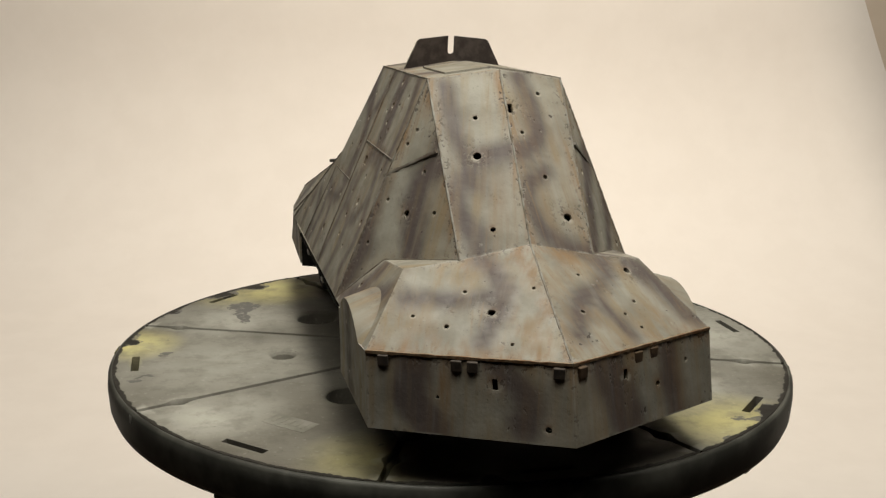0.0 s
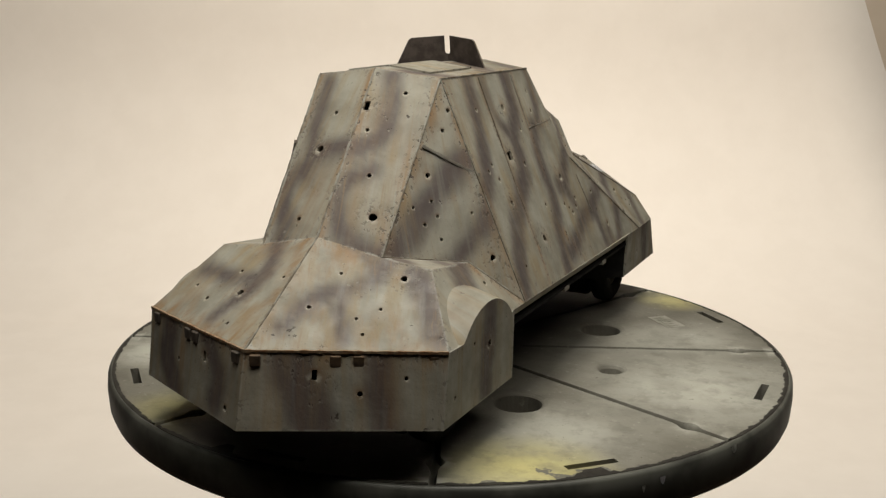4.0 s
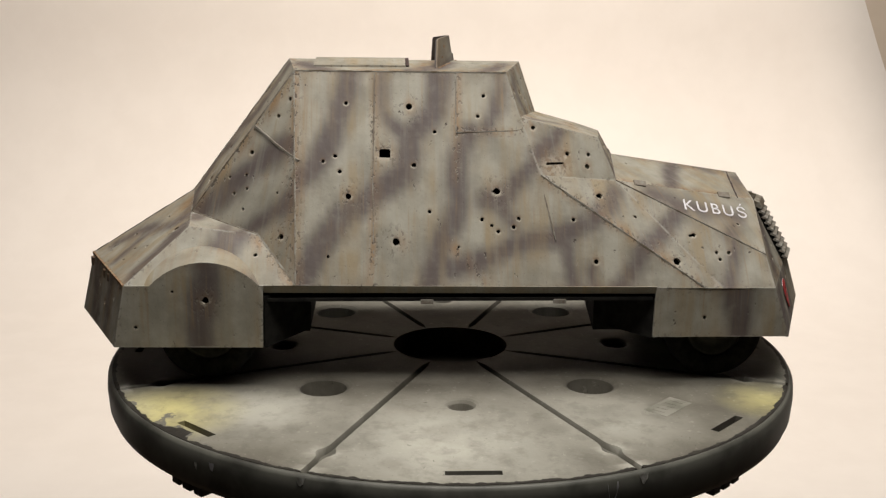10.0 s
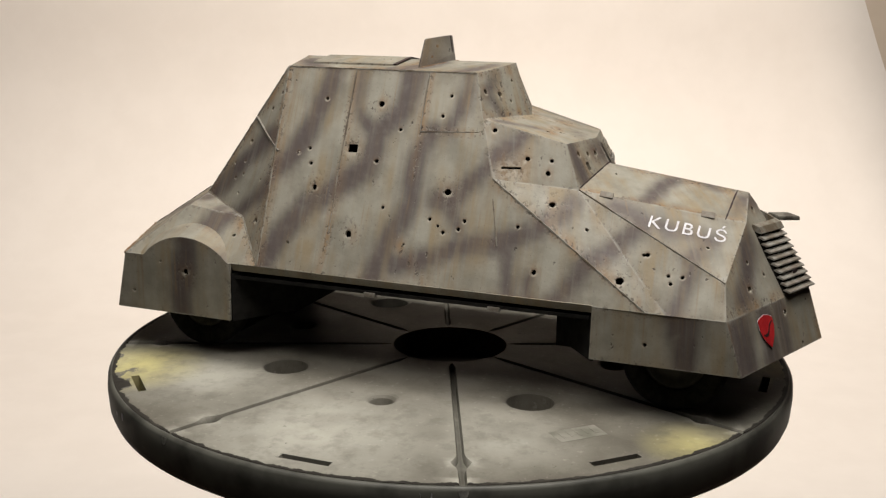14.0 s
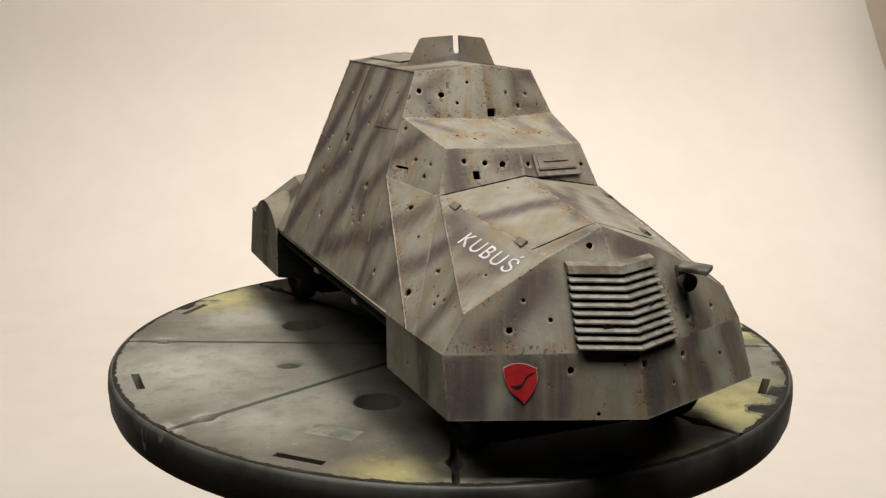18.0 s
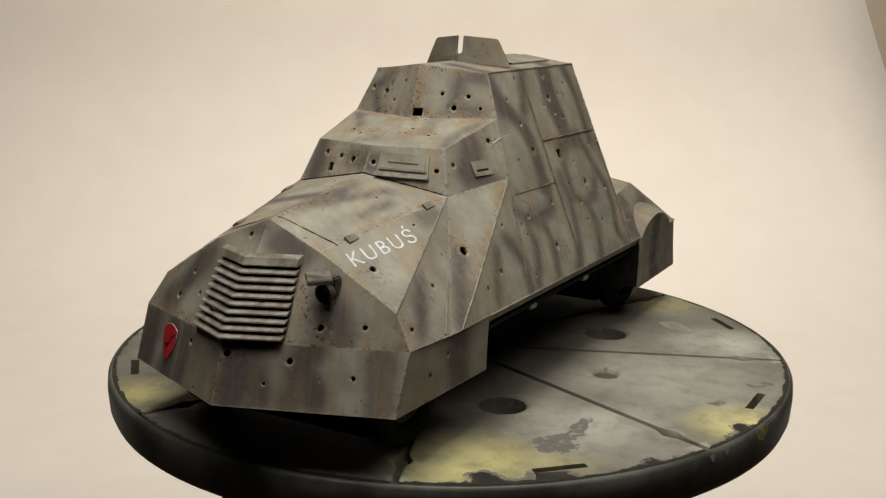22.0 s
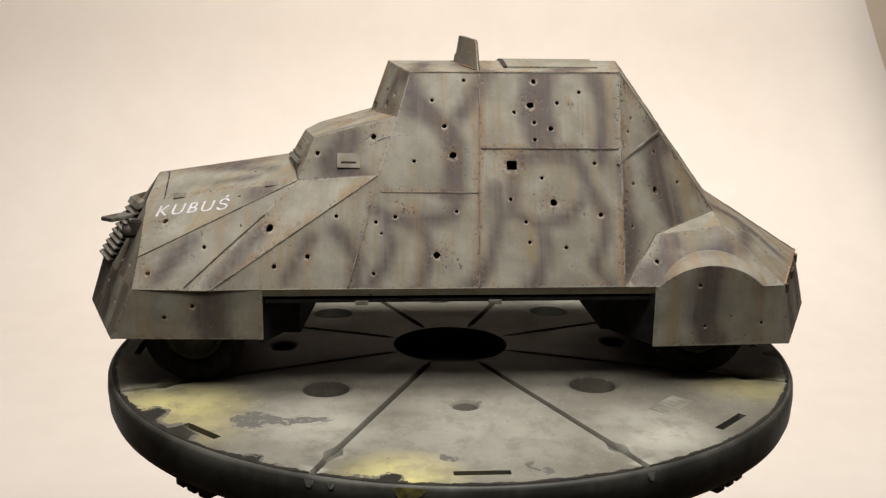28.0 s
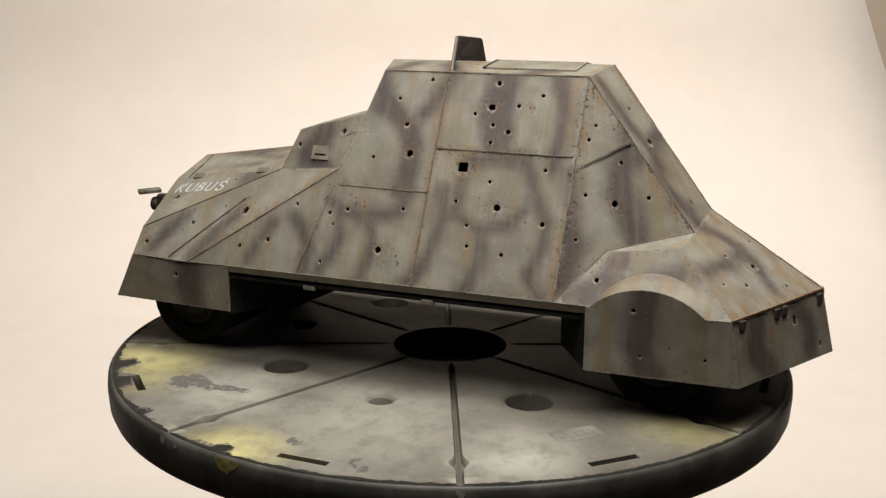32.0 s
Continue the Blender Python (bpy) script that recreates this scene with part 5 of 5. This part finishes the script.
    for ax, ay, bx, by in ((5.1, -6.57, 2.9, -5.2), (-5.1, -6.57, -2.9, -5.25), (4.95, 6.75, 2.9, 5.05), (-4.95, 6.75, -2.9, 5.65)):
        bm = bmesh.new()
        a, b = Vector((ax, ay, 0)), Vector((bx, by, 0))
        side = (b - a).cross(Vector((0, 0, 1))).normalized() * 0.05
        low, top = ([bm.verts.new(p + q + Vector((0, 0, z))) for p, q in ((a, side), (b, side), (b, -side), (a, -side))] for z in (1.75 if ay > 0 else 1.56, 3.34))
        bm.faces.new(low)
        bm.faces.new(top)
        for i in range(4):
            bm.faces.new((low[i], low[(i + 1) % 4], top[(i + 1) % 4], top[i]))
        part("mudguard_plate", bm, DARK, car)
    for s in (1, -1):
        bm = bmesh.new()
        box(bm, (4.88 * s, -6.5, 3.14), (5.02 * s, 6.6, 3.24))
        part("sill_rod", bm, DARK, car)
        for y in (3.4, -1.1):
            bm = bmesh.new()
            soft_box(bm, (min(4.86 * s, 5.06 * s), y - 0.22, 3.04), (max(4.86 * s, 5.06 * s), y + 0.22, 3.20), 0.03)
            part("bracket", bm, STEEL, car)
        bm = bmesh.new()
        box(bm, (-0.12, -0.7, -0.12), (0.12, 0.7, 0.12), Matrix.Translation((3.0 * s, 6.2, 2.0)) @ Matrix.Rotation(math.radians(-40), 4, "X"))
        part("suspension_arm", bm, DARK, car)
        bm = bmesh.new()
        bead(bm, [(0.0, 10.42, 6.80), (1.95 * s, 10.30, 6.14)], 0.035, 5)
        part("bonnet_seam", bm, BLACK, car)
        bm = bmesh.new()
        bead(bm, [(0.0, 5.93, 7.50), (2.86 * s, 5.57, 6.95)], 0.036, 6)
        part("bonnet_seam", bm, BLACK, car)
        for y, x, z in ((6.5, 2.72, 6.80), (9.75, 2.06, 6.27)):
            bm = bmesh.new()
            soft_box(bm, (-0.12, -0.22, -0.06), (0.12, 0.22, 0.025), 0.01, Matrix.Translation((x * s, y, z)) @ Matrix.Rotation(math.radians(38 * s), 4, "Y") @ Matrix.Rotation(math.radians(-8), 4, "X"))
            part("bonnet_catch", bm, SEAM, car)
    build_grille(car)
    build_lamp(car)
    build_shield(car)
    build_letters(car, (3.289, 8.014, 5.957), (2.828, 10.425, 5.544), (2.840, 7.980, 6.253))
    build_letters(car, (-2.682, 10.501, 5.636), (-3.271, 8.005, 5.998), (-2.223, 10.473, 5.919))
    build_emblem(car)
    build_flaps(car)
    build_welds(car)
    swell_left(car)
    return car


def swell_left(car):
    """The hand-built body is a little fuller on its left side."""
    for ob in car.children_recursive:
        if ob.type != "MESH" or ob.name.split(".")[0] in ("tyre", "rim"):
            continue
        co = np.empty(len(ob.data.vertices) * 3, np.float32)
        ob.data.vertices.foreach_get("co", co)
        co = co.reshape(-1, 3)
        x, z = co[:, 0] / S, co[:, 2] / S
        co[:, 0] -= 0.11 * S * np.clip(-x / 2.0, 0, 1) * np.clip((z - 1.5) / 3.0, 0.3, 1)
        ob.data.vertices.foreach_set("co", co.ravel())
        ob.data.update()


# ---- the car's fittings ----
def slab(bm, quad, thick, lift=0.0):
    """A flat block on a quad or polygon of points, standing out from the car."""
    q = [Vector(p) for p in quad]
    mid = sum(q, Vector()) / len(q)
    nrm = Vector()
    for a, b in zip(q, q[1:] + q[:1]):
        nrm += (a - mid).cross(b - mid)
    nrm.normalize()
    if nrm.dot(mid - MIDDLE) < 0:
        nrm.negate()
    low = [bm.verts.new(p + nrm * lift) for p in q]
    top = [bm.verts.new(p + nrm * (lift + thick)) for p in q]
    bm.faces.new(low)
    bm.faces.new(top)
    for i in range(len(q)):
        j = (i + 1) % len(q)
        bm.faces.new((low[i], low[j], top[j], top[i]))
    return nrm


def within(quad, u0, v0, u1, v1):
    """A smaller quad inside a quad, by fractions."""
    a, b, c, d = (Vector(p) for p in quad)
    at = lambda u, v: a.lerp(b, u).lerp(d.lerp(c, u), v)
    return [at(u0, v0), at(u1, v0), at(u1, v1), at(u0, v1)]


def build_grille(car):
    grille = new("grille")
    grille.parent = car
    tagged(grille, "V-shaped grey radiator grille with nine louvres")
    n = 9
    for i in range(n + 1):
        k = i / n
        z = 5.70 - 1.86 * k
        y = 12.0 + 1.15 * k
        sweep = 0.43
        half = 1.38 + 0.20 * k
        bm = bmesh.new()
        sec = [(-0.16, 0.065), (0.02, -0.02), (0.03, -0.06), (-0.01, -0.075), (-0.22, 0.01)] if i else [(-0.30, 0.24), (-0.08, 0.16), (0.04, -0.04), (0.0, -0.08), (-0.32, 0.05)]
        rows = [[bm.verts.new((x, y - abs(x) * sweep + dy, z + dz)) for dy, dz in sec] for x in (-half, 0.0, half)]
        for r0, r1 in zip(rows, rows[1:]):
            for j in range(5):
                bm.faces.new((r0[j], r0[(j + 1) % 5], r1[(j + 1) % 5], r1[j]))
        bm.faces.new(rows[0])
        bm.faces.new(rows[-1])
        part("louvre" if i else "top_louvre", bm, STEEL if i else EDGE, grille)
    bm = bmesh.new()
    back = [(x, (12.0 + 1.15 * k) - abs(x) * 0.43 - 0.20, 5.70 - 1.86 * k) for x, k in ((-1.34, 0), (0, 0), (1.34, 0), (1.54, 1.04), (0, 1.04), (-1.54, 1.04))]
    deep = [(x, y - 0.5, z) for x, y, z in back]
    v0, v1 = [bm.verts.new(p) for p in back], [bm.verts.new(p) for p in deep]
    bm.faces.new((v0[0], v0[1], v0[4], v0[5]))
    bm.faces.new((v0[1], v0[2], v0[3], v0[4]))
    for i in range(6):
        bm.faces.new((v0[i], v0[(i + 1) % 6], v1[(i + 1) % 6], v1[i]))
    part("backing", bm, DARK, grille)
    # two shots in the louvres, their dark insides painted as black patches
    for x, z, r in ((0.74, 4.36, 0.15), (-0.78, 4.78, 0.12)):
        k = (5.70 - z) / 1.86
        rng = random.Random(int(z * 100))
        bm = bmesh.new()
        ring = [(x + r * rng.uniform(0.7, 1.15) * math.cos(q * 0.7854), z + 0.6 * r * rng.uniform(0.7, 1.15) * math.sin(q * 0.7854)) for q in range(8)]
        slab(bm, [(a, 12.0 + 1.15 * k - abs(a) * 0.43 + 0.03, b) for a, b in ring], 0.012)
        part("shot_hole", bm, BLACK, grille)


def build_lamp(car):
    lamp = new("headlight")
    lamp.parent = car
    tagged(lamp, "hooded headlight on a short bracket")
    bm = bmesh.new()
    outline = [(-1.79, 11.75), (-2.45, 12.50), (-3.05, 11.97), (-2.39, 11.22)]
    mid = Vector((-2.42, 11.86))
    rings = []
    for grow, z in ((0.80, 5.50), (0.86, 5.52), (0.86, 5.61), (0.82, 5.65)):
        rings.append([bm.verts.new((mid.x + (x - mid.x) * grow, mid.y + (y - mid.y) * grow, z - 0.06 * (y - 11.8))) for x, y in outline])
    for r0, r1 in zip(rings, rings[1:]):
        for k in range(4):
            bm.faces.new((r0[k], r0[(k + 1) % 4], r1[(k + 1) % 4], r1[k]))
    bm.faces.new(rings[0])
    bm.faces.new(rings[-1])
    part("hood", bm, HOOD, lamp)
    bm = bmesh.new()
    turned(bm, [(0.10, -0.55), (0.18, -0.4), (0.25, -0.1), (0.27, 0.12), (0.22, 0.14), (0.20, 0.06)], 20, Matrix.Translation((-2.40, 11.55, 5.08)) @ Matrix.Rotation(math.radians(-90), 4, "X"))
    part("lamp_body", bm, SHIELD, lamp, "", True)
    # the bracket that carries it, with a short stub below
    bm = bmesh.new()
    box(bm, (-2.62, 11.02, 4.92), (-2.22, 11.42, 5.50))
    bmesh.ops.bevel(bm, geom=bm.edges[:], offset=0.05, segments=2, affect="EDGES")
    part("bracket", bm, SHIELD, lamp)
    bm = bmesh.new()
    turned(bm, [(0.02, -0.30), (0.10, -0.30), (0.13, -0.26), (0.13, 0.1), (0.10, 0.2)], 14, Matrix.Translation((-2.42, 11.36, 4.80)))
    part("stub", bm, HOOD, lamp, "", True)
    bm = bmesh.new()
    soft_box(bm, (-2.48, 11.0, 4.95), (-2.32, 11.5, 5.12), 0.03)
    soft_box(bm, (-2.48, 11.36, 5.0), (-2.34, 11.52, 5.42), 0.03)
    part("bracket", bm, HUB, lamp)


def build_shield(car):
    """The bent gun shield on the roof, with its sight slit: a painted face on a bare dark back."""
    wing = [(0.0, 10.80), (1.75, 10.64), (1.28, 11.62), (1.18, 11.69), (0.13, 11.79), (0.13, 11.24), (0.10, 11.16), (0.0, 11.13)]
    shield = new("gun_shield")
    shield.parent = car
    tagged(shield, "bent steel gun shield with a sight slit")
    for name, mat, near, far in (("painted_face", PAINT, 0.0, -0.05), ("bare_back", SHIELD, -0.05, -0.09)):
        bm = bmesh.new()
        for s in (-1, 1):
            front, rear = [], []
            for d, z in wing:
                lean = 0.16 * (z - 10.7)
                p = Vector((-0.16 + s * d, 0.05 - 0.42 * d - lean, z))
                front.append(bm.verts.new(p + Vector((0.33 * s * near, near, 0))))
                rear.append(bm.verts.new(p + Vector((0.33 * s * far, far, 0))))
            bm.faces.new(front)
            bm.faces.new(rear)
            for i in range(len(wing) - 1):
                bm.faces.new((front[i], front[i + 1], rear[i + 1], rear[i]))
        bmesh.ops.remove_doubles(bm, verts=bm.verts, dist=0.001)
        ob = part(name, bm, mat, shield, "dark unpainted back" if far < -0.06 else "")
        if mat == PAINT:
            weathered(ob, 0.6, 0.75)
    for x, z, r in ((0.62, 11.42, 0.07), (-0.95, 11.50, 0.08), (-1.10, 11.20, 0.06), (0.95, 11.05, 0.05), (-0.70, 11.06, 0.05)):
        d = abs(x + 0.16)
        bm = bmesh.new()
        turned(bm, [(r * 0.4, -0.03), (r, -0.03), (r * 0.9, 0.008), (r * 0.4, 0.008)], 8, Matrix.Translation((x, 0.05 - 0.42 * d - 0.16 * (z - 10.7), z)) @ Matrix.Rotation(math.atan(0.42) * (-1 if x > -0.16 else 1), 4, "Z") @ Matrix.Rotation(math.radians(-90), 4, "X"))
        part("dent", bm, RUST, shield)
    bm = bmesh.new()
    bead(bm, [(-1.86, -0.62, 10.67), (-0.16, 0.10, 10.86), (1.54, -0.62, 10.69)], 0.05, 4)
    part("weld_bead", bm, RUST, shield)


def build_letters(car, start, end, top, name="lettering"):
    """The white name on the bonnet's side, in the built-in font."""
    start, end, top = Vector(start), Vector(end), Vector(top)
    curve = bpy.data.curves.new(name, "FONT")
    curve.body = "KUBU\u015a"
    curve.extrude, curve.space_character = 0.004, 1.22
    ob = new("text", curve)
    bpy.context.view_layer.update()
    me = bpy.data.meshes.new_from_object(ob.evaluated_get(bpy.context.evaluated_depsgraph_get()))
    bpy.data.objects.remove(ob)
    co = np.array([v.co for v in me.vertices])
    flat_h = 0.70
    right = end - start
    up = top - start
    wide = right.length
    right.normalize()
    up = (up - right * up.dot(right))
    tall = up.length
    up.normalize()
    out = right.cross(up)
    if out.dot(start - MIDDLE) < 0:
        out.negate()
    x0, x1 = co[:, 0].min(), co[:, 0].max()
    shear = 0.14
    for v in me.vertices:
        p = start + right * ((v.co.x - x0) / (x1 - x0) * wide + shear * v.co.y * tall) + up * (v.co.y / flat_h * tall) + out * (0.012 + v.co.z)
        v.co = p * S
    me.materials.clear()
    me.materials.append(WHITE)
    ob = new(name, me)
    ob.parent = car
    return tagged(ob, "white painted name, lightly chipped")


def skirt_point(x, z, lift):
    """A point on the right half of the front skirt."""
    u = (M[0] - x) / M[0]
    top, low = Vector(M).lerp(Vector(P0), u), Vector(N).lerp(Vector(O0), u)
    v = (top.z - z) / (top.z - low.z)
    return top.lerp(low, v) + Vector((0.38, 0.90, 0.22)) * lift


def build_emblem(car):
    shape = [(-0.47, -0.36), (-0.25, -0.46), (0.0, -0.50), (0.25, -0.46), (0.48, -0.36), (0.47, -0.05), (0.36, 0.22), (0.18, 0.44), (0.02, 0.60), (-0.16, 0.44), (-0.36, 0.22), (-0.46, -0.05)]
    emblem = new("emblem")
    emblem.parent = car
    tagged(emblem, "red shield emblem with a dark curved stroke")
    at = lambda x, y, lift: skirt_point(3.03 - x * 0.86, 2.88 - y * 0.94, lift)

    def decal(name, points, grow, lift, mat):
        bm = bmesh.new()
        low = [bm.verts.new(at(x * grow, y * grow, lift)) for x, y in points]
        top = [bm.verts.new(at(x * grow, y * grow, lift + 0.008)) for x, y in points]
        bm.faces.new(low)
        bm.faces.new(top)
        for i in range(len(points)):
            k = (i + 1) % len(points)
            bm.faces.new((low[i], low[k], top[k], top[i]))
        bmesh.ops.triangulate(bm, faces=list(bm.faces))
        part(name, bm, mat, emblem)

    decal("border", shape, 1.03, 0.025, WHITE)
    decal("field", shape, 1.0, 0.036, RED)
    line = [(-0.30, 0.12, 0.05), (-0.18, 0.17, 0.09), (-0.02, 0.13, 0.10), (0.08, 0.02, 0.09), (0.16, -0.12, 0.07), (0.28, -0.20, 0.05), (0.40, -0.25, 0.03)]
    decal("stroke", [(x, y - w / 2) for x, y, w in line] + [(x, y + w / 2) for x, y, w in reversed(line)], 1.0, 0.046, BLACK)


def build_flaps(car):
    quad = [(-0.41, 5.52, 8.14), (-1.99, 5.22, 8.12), (-2.12, 5.55, 7.39), (-0.45, 5.93, 7.44)]
    flap = new("vision_flap")
    flap.parent = car
    bm = bmesh.new()
    slab(bm, quad, 0.045)
    weathered(part("flap_plate", bm, PAINT, flap), 0.5)
    bm = bmesh.new()
    slab(bm, within(quad, 0.07, 0.12, 0.93, 0.70), 0.03, 0.045)
    weathered(part("inner_panel", bm, PAINT, flap), 0.6)
    bm = bmesh.new()
    # black strip painting the dark of the slit; the panel is not cut
    slab(bm, within(quad, 0.20, 0.38, 0.80, 0.43), 0.008, 0.072)
    part("slit", bm, BLACK, flap)
    bm = bmesh.new()
    slab(bm, within(quad, 0.04, 0.66, 0.96, 0.74), 0.06, 0.045)
    part("bar", bm, SEAM, flap)
    bm = bmesh.new()
    slab(bm, within(quad, -0.02, 0.84, 1.02, 1.02), 0.10, 0.02)
    part("sill", bm, STEEL, flap)
    quad = [(-2.89, 4.2, 7.87), (-3.10, 3.42, 7.89), (-3.33, 3.42, 7.42), (-3.12, 4.2, 7.40)]
    flap = new("vision_flap")
    flap.parent = car
    bm = bmesh.new()
    for u0, v0, u1, v1 in ((0, 0, 1, 0.58), (0, 0.58, 0.16, 0.72), (0.84, 0.58, 1, 0.72), (0, 0.72, 1, 1)):
        slab(bm, within(quad, u0, v0, u1, v1), 0.06)
    weathered(part("flap_plate", bm, PAINT, flap), 0.7, 0.5)
    bm = bmesh.new()
    slab(bm, within(quad, 0.16, 0.58, 0.84, 0.72), 0.02, 0.005)
    part("slit", bm, BLACK, flap)
    # two-leaf hatch on the roof
    for s in (1, -1):
        z = lambda x, y: 10.90 - 0.135 * x + 0.075
        quad = [(0.02 * s, -1.80, z(0, 0)), (1.45 * s, -1.80, z(1.45, 0)), (1.45 * s, -5.02, z(1.45, 0)), (0.02 * s, -5.02, z(0, 0))]
        plate("roof_hatch", car, [(abs(x), y, zz) for x, y, zz in quad], s, "xy", (), BANDS.get("roof_hatch", ()), (), 0.09)
    # black strips painting the shade of the gap before the hatch
    for s in (1, -1):
        bm = bmesh.new()
        slab(bm, [(0.02 * s, -1.66, 10.93), (1.44 * s, -1.66, 10.735), (1.44 * s, -1.78, 10.735), (0.02 * s, -1.78, 10.93)], 0.045)
        part("hatch_gap", bm, BLACK, car)
    # hinge brackets under the tail's top edge
    for x in (-4.62, -2.78, -2.38, -0.32, 0.30, 2.28, 2.85, 4.70):
        y = -13.45 + abs(x) * 2.40 / 5.06 - 0.07
        a = math.atan2(2.40, 5.06) * (1 if x > 0 else -1)
        bm = bmesh.new()
        soft_box(bm, (-0.15, -0.08, -0.20), (0.15, 0.07, 0.12), 0.03, Matrix.Translation((x, y, 3.47)) @ Matrix.Rotation(a, 4, "Z"))
        part("hinge", bm, RUSTY if x > 0 else HINGE, car)


def build_welds(car):
    right = [[(2.22, -2.87, 10.54), (3.74, -2.93, 6.9), (5.05, -2.89, 3.74)], [(2.25, -0.06, 10.49), (3.02, -0.07, 8.64)], [(3.04, -0.08, 8.6), (3.01, 2.08, 8.67)], [(3.87, 2.92, 6.6), (4.49, 3.29, 5.12)]]
    left = [[(-2.23, -0.72, 10.54), (-3.23, -0.66, 8.14), (-5.1, -0.54, 3.68)], [(-3.24, -0.7, 8.1), (-3.24, -5.45, 8.08)], [(-3.84, 2.77, 6.67), (-3.84, -0.58, 6.65)], [(-3.85, 2.93, 6.64), (-5.09, 3.87, 3.68)], [(-4.98, 9.26, 3.7), (-4.25, 7.94, 4.83), (-3.59, 6.66, 5.9)]]
    mirror = lambda line: [(-x, y, z) for x, y, z in line]
    edges = [[C, H], [A, C], [E, G, H], [C, E], [Z, Z2]]
    other = [[C, H_LEFT], [A, C], [E_LEFT, G, H_LEFT], [C, E_LEFT], [Z, Z2_LEFT]]
    right.append([U, V])
    left.append(mirror([U, V_LEFT]))
    ridges = [[D, E0, I0], [I, I0], [mirror([I_LEFT])[0], I0]]
    seed = 10
    for line, r in [(l, 0.030) for l in right + left] + [(l, 0.034) for l in edges + [mirror(e) for e in other]] + [(l, 0.055 if abs(l[0][0]) > 4 else 0.036) for l in ridges]:
        seed += 1
        bm = bmesh.new()
        bead(bm, line, r, seed)
        part("weld_bead", bm, RUST if line[-1] == I0 and abs(line[0][0]) > 4 else SEAM if r == 0.030 else EDGE, car)
    bm = bmesh.new()
    bead(bm, SCRATCH, 0.028, 5, 0.09)
    part("bright_scratch", bm, CHIP, car)
    for line in ([(2.20, -7.02, 8.68), (2.85, -6.23, 8.13), (3.43, -5.45, 7.65)], [(-3.47, -5.45, 7.56), (-2.17, -7.16, 8.55)]):
        bm = bmesh.new()
        bead(bm, line, 0.062, 77, 0.2)
        part("stiffener_bar", bm, SEAM, car)


build_setting()
table_plate = build_turntable()
car = build_car()


def motions():
    """The plate and the car on it are turned by hand, in fits and starts."""
    turn = [(0, 13.95), (0.5, 8.60), (1, 3.51), (1.5, 2.24), (2, -1.53), (2.5, -13.27), (3, -20.61), (3.5, -22.45), 
         (5.5, -42.90), (6, -51.32), (6.5, -54.92), (7, -66.62), (7.5, -69.28), (8, -71.63), (8.5, -77.41), (9, -78.61), 
         (9.5, -86.56), (10, -86.53), (10.5, -96.97), (11, -99.69), (11.5, -104.15), (12, -110.16), (12.5, -112.03), (13, -98.06), 
         (13.5, -100.05), (14, -110.61), (14.5, -117.22), (15, -127.73), (15.5, -140.06), (17.5, -153.02), (18, -156.54), (18.5, -157.59), 
         (19, -158.50), (19.5, -171.76), (20, -178.07), (20.5, -178.10), (21, -184.30), (21.5, -188.34), (22, -209.36), (22.5, -222.48), 
         (23, -231.89), (23.5, -243.20), (24, -248.45), (24.5, -257.96), (25, -262.91), (25.5, -261.39), (27.5, -265.23), (28, -265.34), 
         (28.5, -265.34), (29, -265.38), (29.5, -265.24), (30, -266.80), (30.5, -272.06), (31, -274.84), (31.5, -285.36), (32, -290.96)]
    rows = [(t, pose(0, 0, RISE, 0, 0, a)) for t, a in turn]
    walk(table_plate, rows)
    walk(car, rows)


motions()
